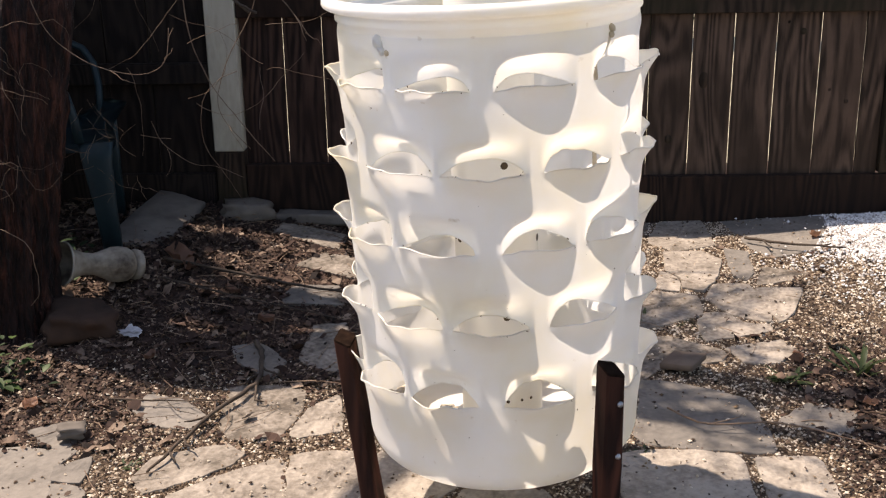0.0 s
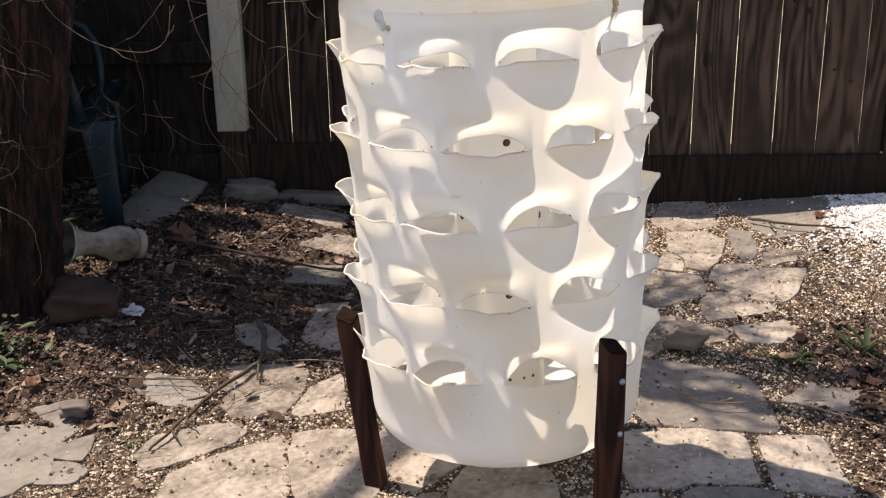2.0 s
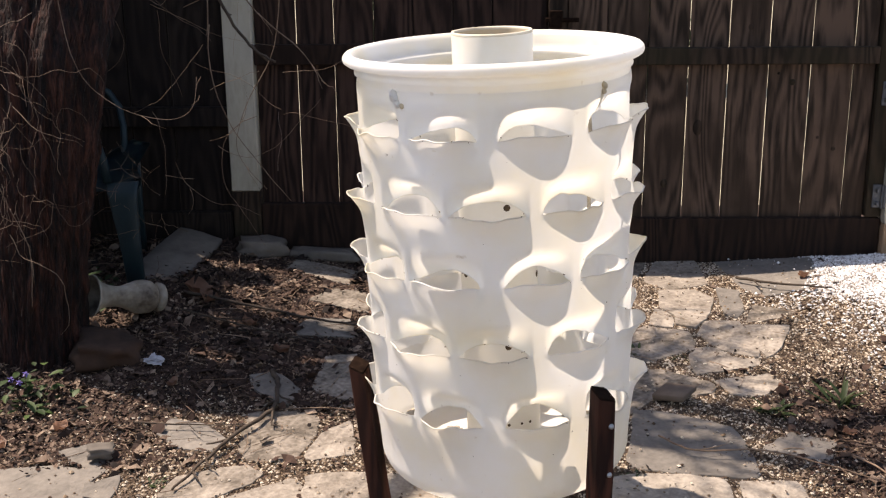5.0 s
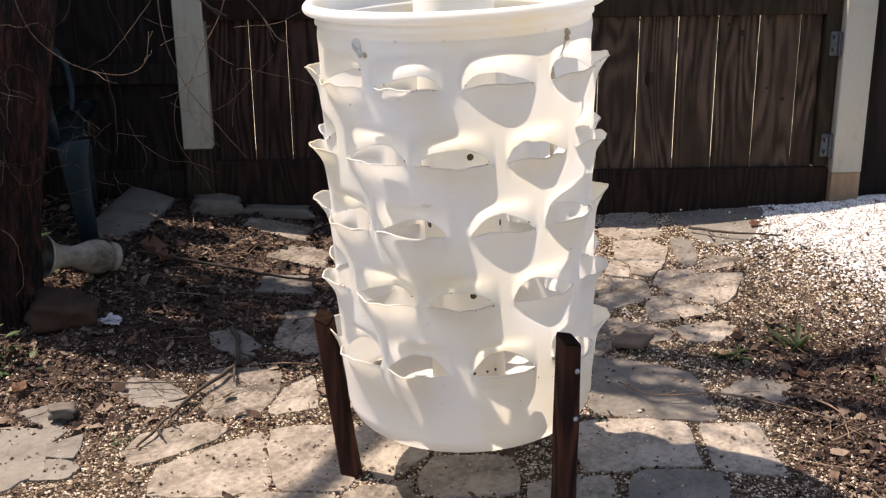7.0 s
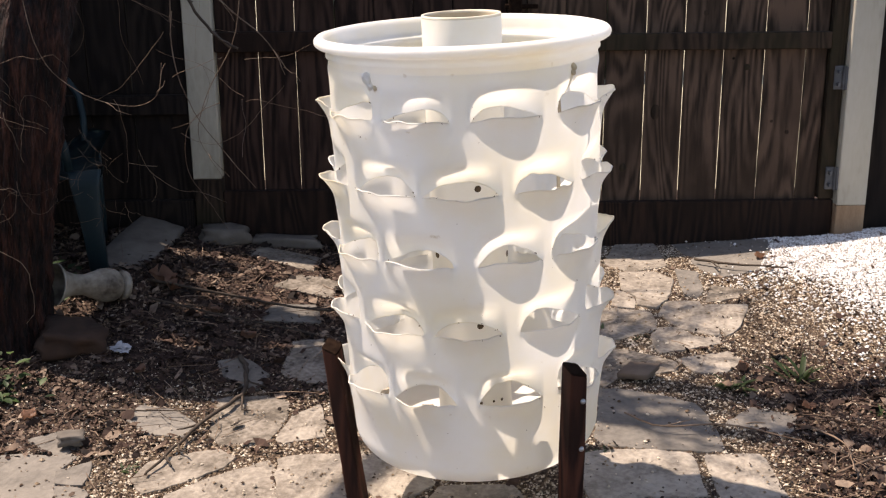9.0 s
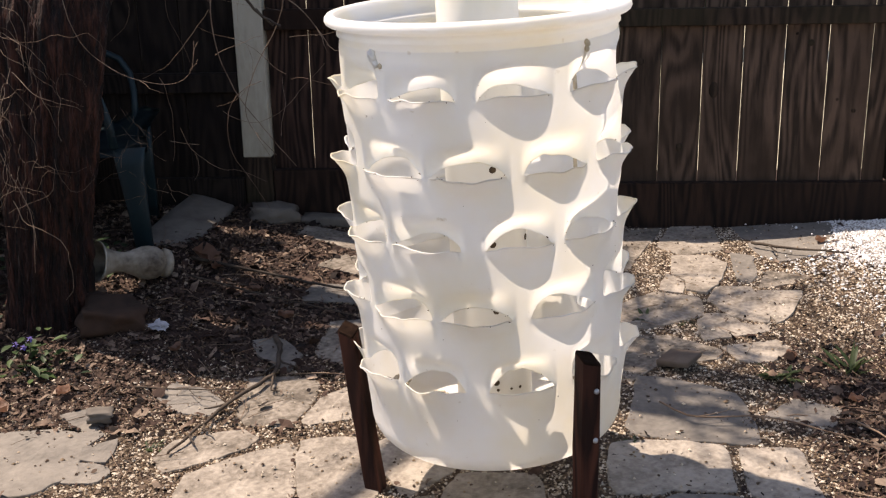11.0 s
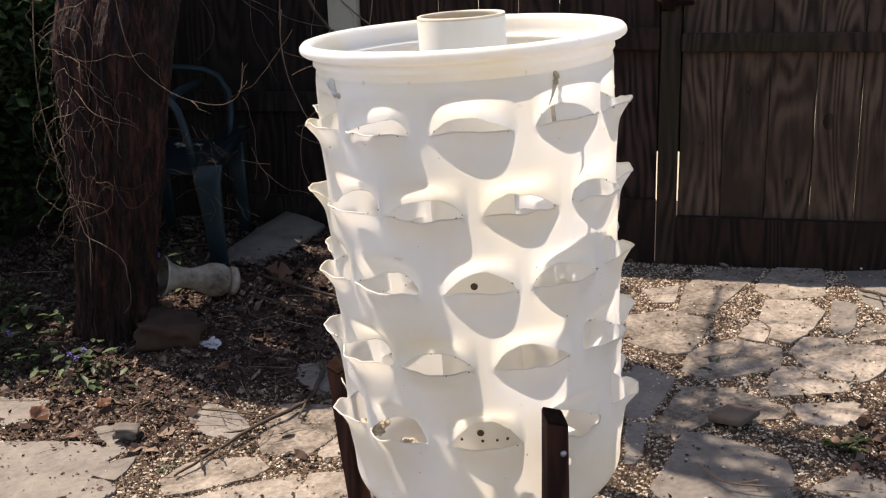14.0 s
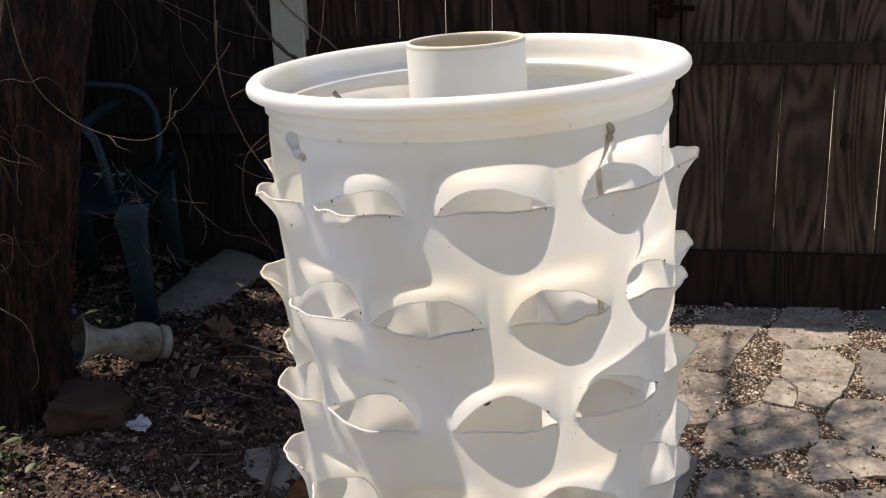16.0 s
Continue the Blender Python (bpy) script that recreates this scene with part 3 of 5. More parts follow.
gate = fence_piece("gate_fence", "weathered grey-brown board gate with daylight in its gaps", 0.359, 1.565, (0.515, 0.675, 0.835, 0.990, 1.148, 1.313, 1.477), 0.215, FENCE_TOP, M_BOARD, 0.0021, ((0.838, 0.905, 0.038),), slant=0.235)
part("bottom_board", box_mesh((0.358, -0.035, -0.01), (1.628, -0.001, 0.222), 0.004), M_LOWBOARD, gate, "dark red-brown bottom board")
part("stile", box_mesh((1.567, -0.028, 0.225), (1.628, 0.016, FENCE_TOP), 0.003), M_RAIL, gate)
part("stile", box_mesh((0.2835, -0.022, 0.03), (0.356, 0.016, FENCE_TOP), 0.002), M_RAIL, gate)
# added behind the end gap to stop daylight in its upper part
part("brace", box_mesh((0.262, 0.022, 0.46), (0.385, 0.06, FENCE_TOP - 0.03), 0.003), M_RAIL, gate)
for kx, kz, kw, kh in ((0.884, 0.587, 0.020, 0.034), (1.245, 0.765, 0.013, 0.013), (1.425, 0.50, 0.010, 0.010), (1.36, 0.545, 0.007, 0.007), (0.76, 0.36, 0.014, 0.018), (0.60, 0.70, 0.012, 0.016), (1.07, 0.98, 0.014, 0.016), (1.19, 0.80, 0.006, 0.006), (0.44, 0.50, 0.010, 0.014)):
    bm = bmesh.new()
    bmesh.ops.create_icosphere(bm, subdivisions=2, radius=1.0)
    bmesh.ops.transform(bm, matrix=Matrix.Translation((kx, 0.0005, kz)) @ Matrix.Diagonal((kw, 0.0035, kh, 1)), verts=bm.verts)
    part("knot", bm, M_RAIL, gate, "dark oval knot", smooth=True)
for hz in (0.723, 0.313):
    bm = bmesh.new()
    add_box(bm, (1.588, -0.036, hz - 0.047), (1.624, -0.0285, hz + 0.047), 0.002)
    add_box(bm, (1.6245, -0.062, hz - 0.045), (1.650, -0.056, hz + 0.045), 0.002)
    tube(bm, [(1.624, -0.045, hz - 0.047), (1.624, -0.045, hz + 0.047)], 0.007, 8)
    for dx in (-0.024, 0.016):
        for dz in (-0.025, 0.025):
            add_box(bm, (1.624 + dx - 0.005, -0.065, hz + dz - 0.007), (1.624 + dx + 0.005, -0.034, hz + dz + 0.007), 0.001)
    part("hinge", bm, M_HINGE, gate, "grey galvanised butt hinge")
bm = bmesh.new()
add_box(bm, (0.27, -0.045, 1.005), (0.40, -0.024, 1.022), 0.003)
add_box(bm, (0.285, -0.05, 0.985), (0.335, -0.0235, 1.05), 0.003)
part("latch", bm, M_NEARBLACK, gate, "black gate latch")

fence_piece("fence_left", "weathered red-brown board fence, shade put into its dark colour", -0.874, 0.280, (-0.707, -0.558, -0.40, -0.245, -0.09, 0.065), 0.26, FENCE_TOP, M_REDBOARD, 0.0017, ((0.845, 0.925, 0.038), (0.0, 0.285, 0.036)), M_REDRAIL, slant=-0.165)
fence_piece("fence_far_left", "board wall with shade put into its nearly black colour", -3.6, -0.996, [-3.6 + 0.17 * k for k in range(1, 15)], 0.02, FENCE_TOP + 0.5, M_SHADEWALL, 0.002, ((0.60, 0.68, 0.035), (0.11, 0.25, 0.035)), M_SHADEWALL)
fence_piece("fence_right", "board fence beside a white post, shade put into its dark colour", 1.757, 4.2, [1.757 + 0.16 * k for k in range(1, 15)], 0.08, FENCE_TOP, M_SHADEWALL, 0.004, ((0.84, 0.91, 0.035),), M_SHADEWALL)


def build_post(name, x0, x1, y0, y1, paint_from, foot_mat):
    post = thing(name, "cream-painted wooden gate post, bare and stained at its foot", "post", (0, 0, 0), kind="structure")
    part("painted_shaft", box_mesh((x0, y0, paint_from), (x1, y1, FENCE_TOP + 0.08), 0.004), M_PAINT, post)
    part("bare_foot", box_mesh((x0 + 0.001, y0 + 0.001, -0.03), (x1 - 0.001, y1 - 0.001, paint_from - 0.0005), 0.003), foot_mat, post, "unpainted brown wood")
    return post


build_post("post_right", 1.632, 1.752, 4.232, 4.35, 0.205, M_POSTWOOD)
# left foot takes the darker rail wood, so its shade is in the colour
build_post("post_left", -0.992, -0.877, 4.258, 4.38, 0.338, M_RAIL)


# ---- tree ----
def bent(a, b, n, wobble, seed):
    rnd = random.Random(seed)
    a, b = Vector(a), Vector(b)
    off = [Vector((rnd.uniform(-1, 1), rnd.uniform(-1, 1), rnd.uniform(-0.6, 0.6))) for _ in range(n + 1)]
    return [a.lerp(b, i / n) + off[i] * wobble * math.sin(math.pi * i / n) for i in range(n + 1)]


def build_tree():
    tree = thing("tree", "red-brown barked tree trunk wrapped in dry vines, bare limbs and added shade leaves above", "tree", (-1.375, 3.15, 0))
    bm = bmesh.new()
    rings, sides = [], 150
    for i in range(120):
        z = -0.05 + i * 0.025
        ring = []
        for k in range(sides):
            a = 2 * math.pi * k / sides
            r = 0.124 + 0.050 * smooth_step(0.25, 1.2, z) + 0.02 * smooth_step(0.2, 0.0, z)
            r *= 1 + 0.04 * math.cos(2 * a + 0.4) + 0.06 * smooth_step(0.2, 0.9, z) * math.cos(2 * a) - 0.16 * smooth_step(0.5, 1.0, z) * math.exp(-((a - 4.55) / 0.28) ** 2)
            r += 0.018 * noise.noise(Vector((math.cos(a) * 6, math.sin(a) * 6, z * 1.6))) + 0.020 * abs(noise.noise(Vector((math.cos(a) * 9, math.sin(a) * 9, z * 2.6)))) + 0.020 * min(0.35, abs(noise.noise(Vector((math.cos(a) * 17, math.sin(a) * 17, z * 9))))) + 0.010 * noise.noise(Vector((math.cos(a) * 30, math.sin(a) * 30, z * 26))) - 0.014
            ring.append(bm.verts.new((r * math.cos(a) + 0.115 * min(z, 1.25), r * math.sin(a) + 0.32 * max(0.0, z - 1.0), z)))
        rings.append(ring)
    for a, b in zip(rings, rings[1:]):
        for k in range(sides):
            bm.faces.new((a[k], a[(k + 1) % sides], b[(k + 1) % sides], b[k]))
    part("trunk", bm, M_BARK, tree, smooth=True)
    # how far the light drifts sideways for each metre of height
    drift = Vector((-sun_from.x / sun_from.z, -sun_from.y / sun_from.z, 0))
    root = Vector((-1.375, 3.15, 0))

    def above(x, y, z):
        """A place overhead, height z, that stands between the sun and a spot of ground."""
        return Vector((x, y, z)) - drift * z - root

    limbs = (((0.14, 0.55, 2.8), (-0.25, 1.6, 3.6), 0.04), ((0.14, 0.55, 2.8), (-1.6, 1.2, 3.2), 0.07), ((0.14, 0.55, 2.8), (-1.2, -0.8, 3.8), 0.06), ((0.14, 0.54, 2.75), (-0.35, 0.15, 3.4), 0.07))
    for i, (a, b, r) in enumerate(limbs):
        p = bent(a, b, 8, 0.04, i)
        part("limb", tube(bmesh.new(), p, [r * (1 - 0.08 * k) for k in range(9)], 8), M_BARK, tree, smooth=True)
    # long boughs out of view, placed to cast shadows on paving and bed
    boughs = (((0.46, 2.66, 2.85), (0.80, 2.55, 3.0), (1.6, 2.40, 3.3), 0.060), ((0.95, 2.74, 2.9), (1.25, 2.85, 3.1), (1.75, 2.95, 3.3), 0.055), ((0.40, 3.0, 2.9), (0.75, 3.42, 3.1), (1.2, 3.55, 3.3), 0.016), ((0.53, 2.62, 2.9), (0.535, 3.1, 3.0), (0.55, 4.0, 3.2), 0.028))
    for i, (a, b, c, r) in enumerate(boughs):
        a, b, c = above(*a), above(*b), above(*c)
        p = bent((0.14, 0.55, 2.8), a, 4, 0.03, 50 + i)[:-1] + bent(a, b, 4, 0.03, 60 + i)[:-1] + bent(b, c, 5, 0.03, 70 + i)
        bm = tube(bmesh.new(), p, [r * (1 - 0.045 * k) for k in range(len(p))], 8)
        rnd = random.Random(80 + i)
        for k in range(9):
            s = p[rnd.randrange(4, len(p) - 1)]
            e = s + Vector((rnd.uniform(-0.2, 0.6), rnd.uniform(-0.5, 0.5), rnd.uniform(0.0, 0.3)))
            tube(bm, bent(s, e, 5, 0.05, 400 + i * 9 + k), [0.010, 0.008, 0.007, 0.006, 0.005, 0.003], 5)
        part("limb", bm, M_BARK, tree, smooth=True)
    rnd = random.Random(29)
    for i in range(10):
        a = Vector((rnd.uniform(-0.3, 0.4), rnd.uniform(0.3, 0.7), rnd.uniform(2.7, 3.0)))
        tip = above(rnd.uniform(-0.35, 1.8), rnd.uniform(2.1, 3.9), rnd.uniform(3.1, 4.0))
        p = bent(a, tip, 8, 0.14, 100 + i)
        r = rnd.uniform(0.010, 0.024)
        bm = tube(bmesh.new(), p, [r * (1 - 0.09 * k) for k in range(9)], 6)
        for k in range(9):
            s = p[rnd.randrange(2, 8)]
            e = s + Vector((rnd.uniform(-0.6, 0.6), rnd.uniform(-0.6, 0.6), rnd.uniform(0.0, 0.4)))
            q = bent(s, e, 5, 0.05, 300 + i * 9 + k)
            tube(bm, q, [0.009, 0.008, 0.007, 0.006, 0.005, 0.003], 5)
        part("limb", bm, M_BARK, tree, smooth=True)
    # unseen leaves, added to shade the mulch, with gaps over its sunlit spots
    rnd = random.Random(11)
    bm = bmesh.new()
    for i in range(12500):
        gx, gy = rnd.uniform(-2.6, 0.02), rnd.uniform(2.75, 4.5)
        edge = 3.06 + 0.10 * noise.noise(Vector((gx * 3, 0, 8))) + 0.22 * smooth_step(-1.1, -1.7, gx) * -1
        if gy < edge or gx > -0.12 + 0.16 * noise.noise(Vector((gy * 3, 2, 8))):
            continue
        if noise.noise(Vector((gx * 3.4, gy * 4.4, 4))) < -0.16 + 0.75 * math.exp(-((gy - 3.98) / 0.17) ** 2) * smooth_step(-1.0, -0.8, gx) + 0.45 * math.exp(-((gy - 3.58) / 0.13) ** 2) * smooth_step(-0.95, -0.7, gx):
            continue
        c = above(gx, gy, rnd.uniform(1.75, 2.75))
        s = rnd.uniform(0.035, 0.085)
        m = Matrix.Translation(c) @ Euler((rnd.uniform(-0.8, 0.8), rnd.uniform(-0.8, 0.8), rnd.uniform(0, 6.28))).to_matrix().to_4x4()
        v = [bm.verts.new(m @ Vector(q)) for q in ((-s, 0, 0), (0, -s * 0.45, 0.01), (s, 0, 0), (0, s * 0.45, 0.01))]
        bm.faces.new(v)
    shade_leaves = part("shade_leaves", bm, M_LEAF, tree)
    shade_leaves["kind"] = "stuff"
    return tree


build_tree()


# ---- added dark backdrop behind the fence ----
def build_dark_backdrop():
    rnd = random.Random(3)
    # made-up leafy block that darkens the view through the gate's gaps
    hedge = thing("hedge", "added dark leafy backdrop far behind the gate, darkening its gaps", "hedge", (0.45, 10.2, 0), kind="structure")
    bm = bmesh.new()
    for i in range(2600):
        c = Vector((rnd.uniform(-1.35, 1.4), rnd.gauss(0, 0.16), rnd.uniform(0.05, 2.6)))
        s = rnd.uniform(0.08, 0.2)
        m = Matrix.Translation(c) @ Euler((rnd.uniform(0.6, 2.4), rnd.uniform(-1, 1), rnd.uniform(-1, 1))).to_matrix().to_4x4()
        bm.faces.new([bm.verts.new(m @ Vector(q)) for q in ((-s, 0, 0), (0, -s * 0.7, 0.01), (s, 0, 0), (0, s * 0.7, 0.01))])
    foliage = part("foliage", bm, M_LEAF, hedge)
    foliage["kind"] = "stuff"


build_dark_backdrop()

# ---- shrub behind the tree ----
def build_shrub(x, y, size, count, seed):
    rnd = random.Random(seed)
    shrub = thing("shrub", "dark glossy evergreen shrub in deep shade", "shrub", (x, y, 0))
    for k in range(5):
        a = 6.283 * k / 5
        tip = (0.35 * size[0] * math.cos(a), 0.35 * size[1] * math.sin(a), size[2] * 0.75)
        part("stem", tube(bmesh.new(), bent((0.05 * math.cos(a), 0.05 * math.sin(a), -0.02), tip, 6, 0.05, k), [0.02 - 0.002 * i for i in range(7)], 7), M_BARK, shrub, smooth=True)
    verts, faces = [], []
    for i in range(count):
        d = Vector((rnd.gauss(0, 1), rnd.gauss(0, 1), rnd.gauss(0, 1))).normalized() * rnd.random() ** 0.4
        lump = 1 + 0.3 * noise.noise(d * 2.5 + Vector((seed, 0, 0)))
        c = Vector((d.x * size[0] * lump, d.y * size[1] * lump, size[2] * (0.52 + 0.48 * d.z * lump)))
        s = rnd.uniform(0.02, 0.042)
        m = Matrix.Translation(c) @ Euler((rnd.uniform(-0.9, 0.9), rnd.uniform(-0.9, 0.9), rnd.uniform(0, 6.28))).to_matrix().to_4x4()
        k = len(verts)
        verts += [tuple(m @ Vector(q)) for q in ((-s, 0, 0), (0, -s * 0.5, -s * 0.15), (s, 0, 0), (0, s * 0.5, -s * 0.15))]
        faces += [(k, k + 1, k + 2), (k, k + 2, k + 3)]
    me = bpy.data.meshes.new("foliage")
    me.from_pydata(verts, [], faces)
    me.materials.append(M_LEAF)
    leaves = new("foliage", me)
    leaves.parent = shrub
    leaves["kind"] = "stuff"


build_shrub(-2.40, 3.90, (0.58, 0.42, 1.75), 9000, 3)
build_shrub(-2.30, 3.12, (0.42, 0.30, 1.2), 4200, 8)
# unseen behind the wall, added to shade the left corner
build_shrub(-3.3, 4.6, (0.8, 0.5, 3.2), 8000, 9)

# ---- flagstones ----
# four-sided stones: centre x, y, length, width, turn, far edge / near edge, far side / near side, slant, slate?
STONES = []


def flagstone(x, y, length, width, turn, taper=1.0, fan=1.0, slant=0.0, slate=False):
    STONES.append((x, y, length * 1.07, width * 1.06, radians(turn), taper, fan, slant, slate))


def laid_stone(slate, *corners):
    """A flagstone of more than four sides, by its corners."""
    x, y = (sum(c[k] for c in corners) / len(corners) for k in (0, 1))
    round_about = sum(a[0] * b[1] - a[1] * b[0] for a, b in zip(corners, corners[1:] + corners[:1]))
    STONES.append((x, y, 0.05, 0.05, corners if round_about > 0 else corners[::-1], 1, 1, 0, slate))


def stone_corners(x, y, length, width, turn, taper, fan, slant, slate, grow=1.0):
    if isinstance(turn, tuple):
        return [Vector((x + grow * (a - x), y + grow * (b - y), 0)) for a, b in turn]
    near, far = 2 * length / (1 + taper), 2 * length * taper / (1 + taper)
    left, right = 2 * width / (1 + fan), 2 * width * fan / (1 + fan)
    local = ((-near / 2 - slant / 2, -left / 2), (near / 2 - slant / 2, -right / 2), (far / 2 + slant / 2, right / 2), (-far / 2 + slant / 2, left / 2))
    c, s = math.cos(turn), math.sin(turn)
    return [Vector((x + grow * (a * c - b * s), y + grow * (a * s + b * c), 0)) for a, b in local]


laid_stone(False, (0.49, 4.19), (0.69, 4.24), (0.51, 3.71), (0.39, 3.69), (0.42, 4.00))
laid_stone(False, (0.27, 3.92), (0.39, 3.99), (0.38, 3.80), (0.32, 3.79))
laid_stone(False, (0.24, 3.63), (0.38, 3.70), (0.51, 3.64), (0.46, 3.37), (0.39, 3.35), (0.26, 3.42))
laid_stone(False, (0.74, 4.27), (0.89, 4.29), (0.88, 3.95), (0.73, 3.89), (0.65, 4.00))
laid_stone(False, (0.69, 3.87), (0.82, 3.87), (0.87, 3.78), (0.82, 3.61), (0.75, 3.48), (0.69, 3.51), (0.70, 3.60), (0.66, 3.67))
laid_stone(False, (0.65, 3.66), (0.69, 3.58), (0.67, 3.48), (0.60, 3.51))
laid_stone(True, (0.91, 3.90), (0.98, 3.86), (0.95, 3.65), (0.91, 3.58), (0.88, 3.61))
laid_stone(False, (0.58, 3.48), (0.72, 3.44), (0.71, 3.30), (0.52, 3.20), (0.44, 3.24), (0.46, 3.39))
laid_stone(False, (0.80, 3.54), (0.91, 3.53), (0.94, 3.37), (0.91, 3.24), (0.80, 3.30), (0.75, 3.42))
laid_stone(False, (0.72, 3.31), (0.79, 3.31), (0.82, 3.24), (0.90, 3.22), (0.89, 3.18), (0.69, 3.12), (0.69, 3.24))
laid_stone(False, (0.45, 3.14), (0.58, 3.15), (0.73, 3.05), (0.70, 2.98), (0.53, 2.94), (0.44, 2.83), (0.37, 2.85), (0.41, 2.97))
laid_stone(False, (0.74, 3.07), (0.91, 3.12), (0.93, 3.04), (0.86, 2.97), (0.77, 2.98))
laid_stone(True, (0.27, 3.19), (0.31, 3.26), (0.42, 3.19), (0.39, 3.05), (0.36, 2.93), (0.31, 2.91))
laid_stone(True, (0.31, 2.90), (0.36, 2.89), (0.36, 2.75), (0.35, 2.66), (0.33, 2.65))
laid_stone(True, (0.97, 4.27), (1.35, 4.24), (1.32, 4.07), (1.21, 3.85), (1.06, 3.80), (1.00, 3.91))
laid_stone(False, (1.00, 3.70), (1.13, 3.63), (1.02, 3.56), (0.94, 3.54))
laid_stone(False, (0.92, 3.50), (1.07, 3.49), (0.99, 3.31), (0.93, 3.24), (0.92, 3.33))
flagstone(0.575, 2.64, 0.25, 0.27, -19, 0.85, 0.79, -0.07, True)
flagstone(0.88, 2.63, 0.12, 0.11, -25, 0.7, 0.8, 0.03, True)
flagstone(0.49, 2.33, 0.23, 0.2, 0.5, 1.0, 0.9, 0.02)
flagstone(0.735, 2.31, 0.125, 0.215, -8, 0.9, 1.15, -0.02)
laid_stone(True, (-1.11, 2.58), (-1.03, 2.62), (-0.96, 2.56), (-0.99, 2.47), (-1.04, 2.50))
laid_stone(True, (-0.98, 2.39), (-0.90, 2.43), (-0.89, 2.31), (-0.96, 2.32))
laid_stone(True, (-0.99, 2.31), (-0.88, 2.29), (-0.86, 2.25), (-0.89, 2.21), (-0.96, 2.21))
laid_stone(True, (-0.87, 2.68), (-0.86, 2.77), (-0.76, 2.74), (-0.68, 2.65), (-0.70, 2.58), (-0.80, 2.60))
laid_stone(False, (-0.64, 2.69), (-0.65, 2.83), (-0.50, 2.83), (-0.44, 2.79), (-0.44, 2.64), (-0.47, 2.54), (-0.59, 2.53), (-0.62, 2.58))
laid_stone(False, (-0.45, 2.56), (-0.42, 2.69), (-0.35, 2.77), (-0.32, 2.57), (-0.42, 2.54))
laid_stone(False, (-0.77, 2.34), (-0.75, 2.43), (-0.59, 2.50), (-0.54, 2.45), (-0.56, 2.40), (-0.69, 2.29), (-0.73, 2.27))
laid_stone(True, (-0.68, 3.03), (-0.61, 3.05), (-0.53, 2.96), (-0.55, 2.87), (-0.65, 2.95))
laid_stone(False, (-0.48, 2.98), (-0.47, 3.20), (-0.38, 3.23), (-0.34, 2.93), (-0.42, 2.93))
flagstone(-0.54, 2.24, 0.23, 0.18, 19.63, 1.09, 2.78, 0.05)
flagstone(-0.31, 2.29, 0.15, 0.29, 2.17, 1.17, 1.05, -0.04)
flagstone(-1.10, 2.31, 0.29, 0.28, 17, 1.4, 0.72, -0.01, True)
flagstone(-1.10, 2.02, 0.24, 0.14, 14, 1.1, 0.9, 0.02, True)
flagstone(-0.14, 2.34, 0.21, 0.12, -63, 0.69, 1.06, -0.02)
flagstone(0.07, 2.20, 0.17, 0.14, -2, 0.78, 1.01, 0.01)
flagstone(-0.14, 2.08, 0.15, 0.13, 12, 0.9, 1.1, 0.02)
flagstone(-0.36, 2.05, 0.20, 0.15, -8, 0.9, 1.1, 0.02)
flagstone(-0.47, 3.72, 0.17, 0.16, -20, 0.60, 1.15, -0.02)
flagstone(-0.60, 4.02, 0.24, 0.14, -19, 0.91, 1.26, -0.03)
flagstone(-0.50, 3.42, 0.15, 0.12, 12, 0.8, 1.2, 0.02, True)
flagstone(0.10, 2.75, 0.22, 0.2, 10, 0.9, 1.1, 0.02)
flagstone(0.08, 3.05, 0.2, 0.18, -14, 1.1, 0.9, 0.03)
flagstone(0.10, 3.35, 0.2, 0.22, 5, 0.9, 1.1, -0.03)
flagstone(-0.15, 2.9, 0.18, 0.22, 22, 1.1, 0.9, 0.03)
flagstone(0.30, 2.08, 0.16, 0.14, 5, 1.0, 1.1, 0.02)
flagstone(0.55, 2.12, 0.17, 0.13, -12, 0.9, 1.0, 0.02, True)
flagstone(-1.45, 2.62, 0.22, 0.12, 5, 1.0, 1.0, 0.0, True)


def stone_gap(p, own):
    """Distance from a point to the nearest other flagstone."""
    best = 9.0
    for j, st in enumerate(STONES):
        if j == own or abs(p.x - st[0]) > 0.5 or abs(p.y - st[1]) > 0.5:
            continue
        q = stone_corners(*st)
        away = max(((p.x - a.x) * (b.y - a.y) - (p.y - a.y) * (b.x - a.x)) / (b - a).length for a, b in zip(q, q[1:] + q[:1]))
        best = min(best, away)
    return best


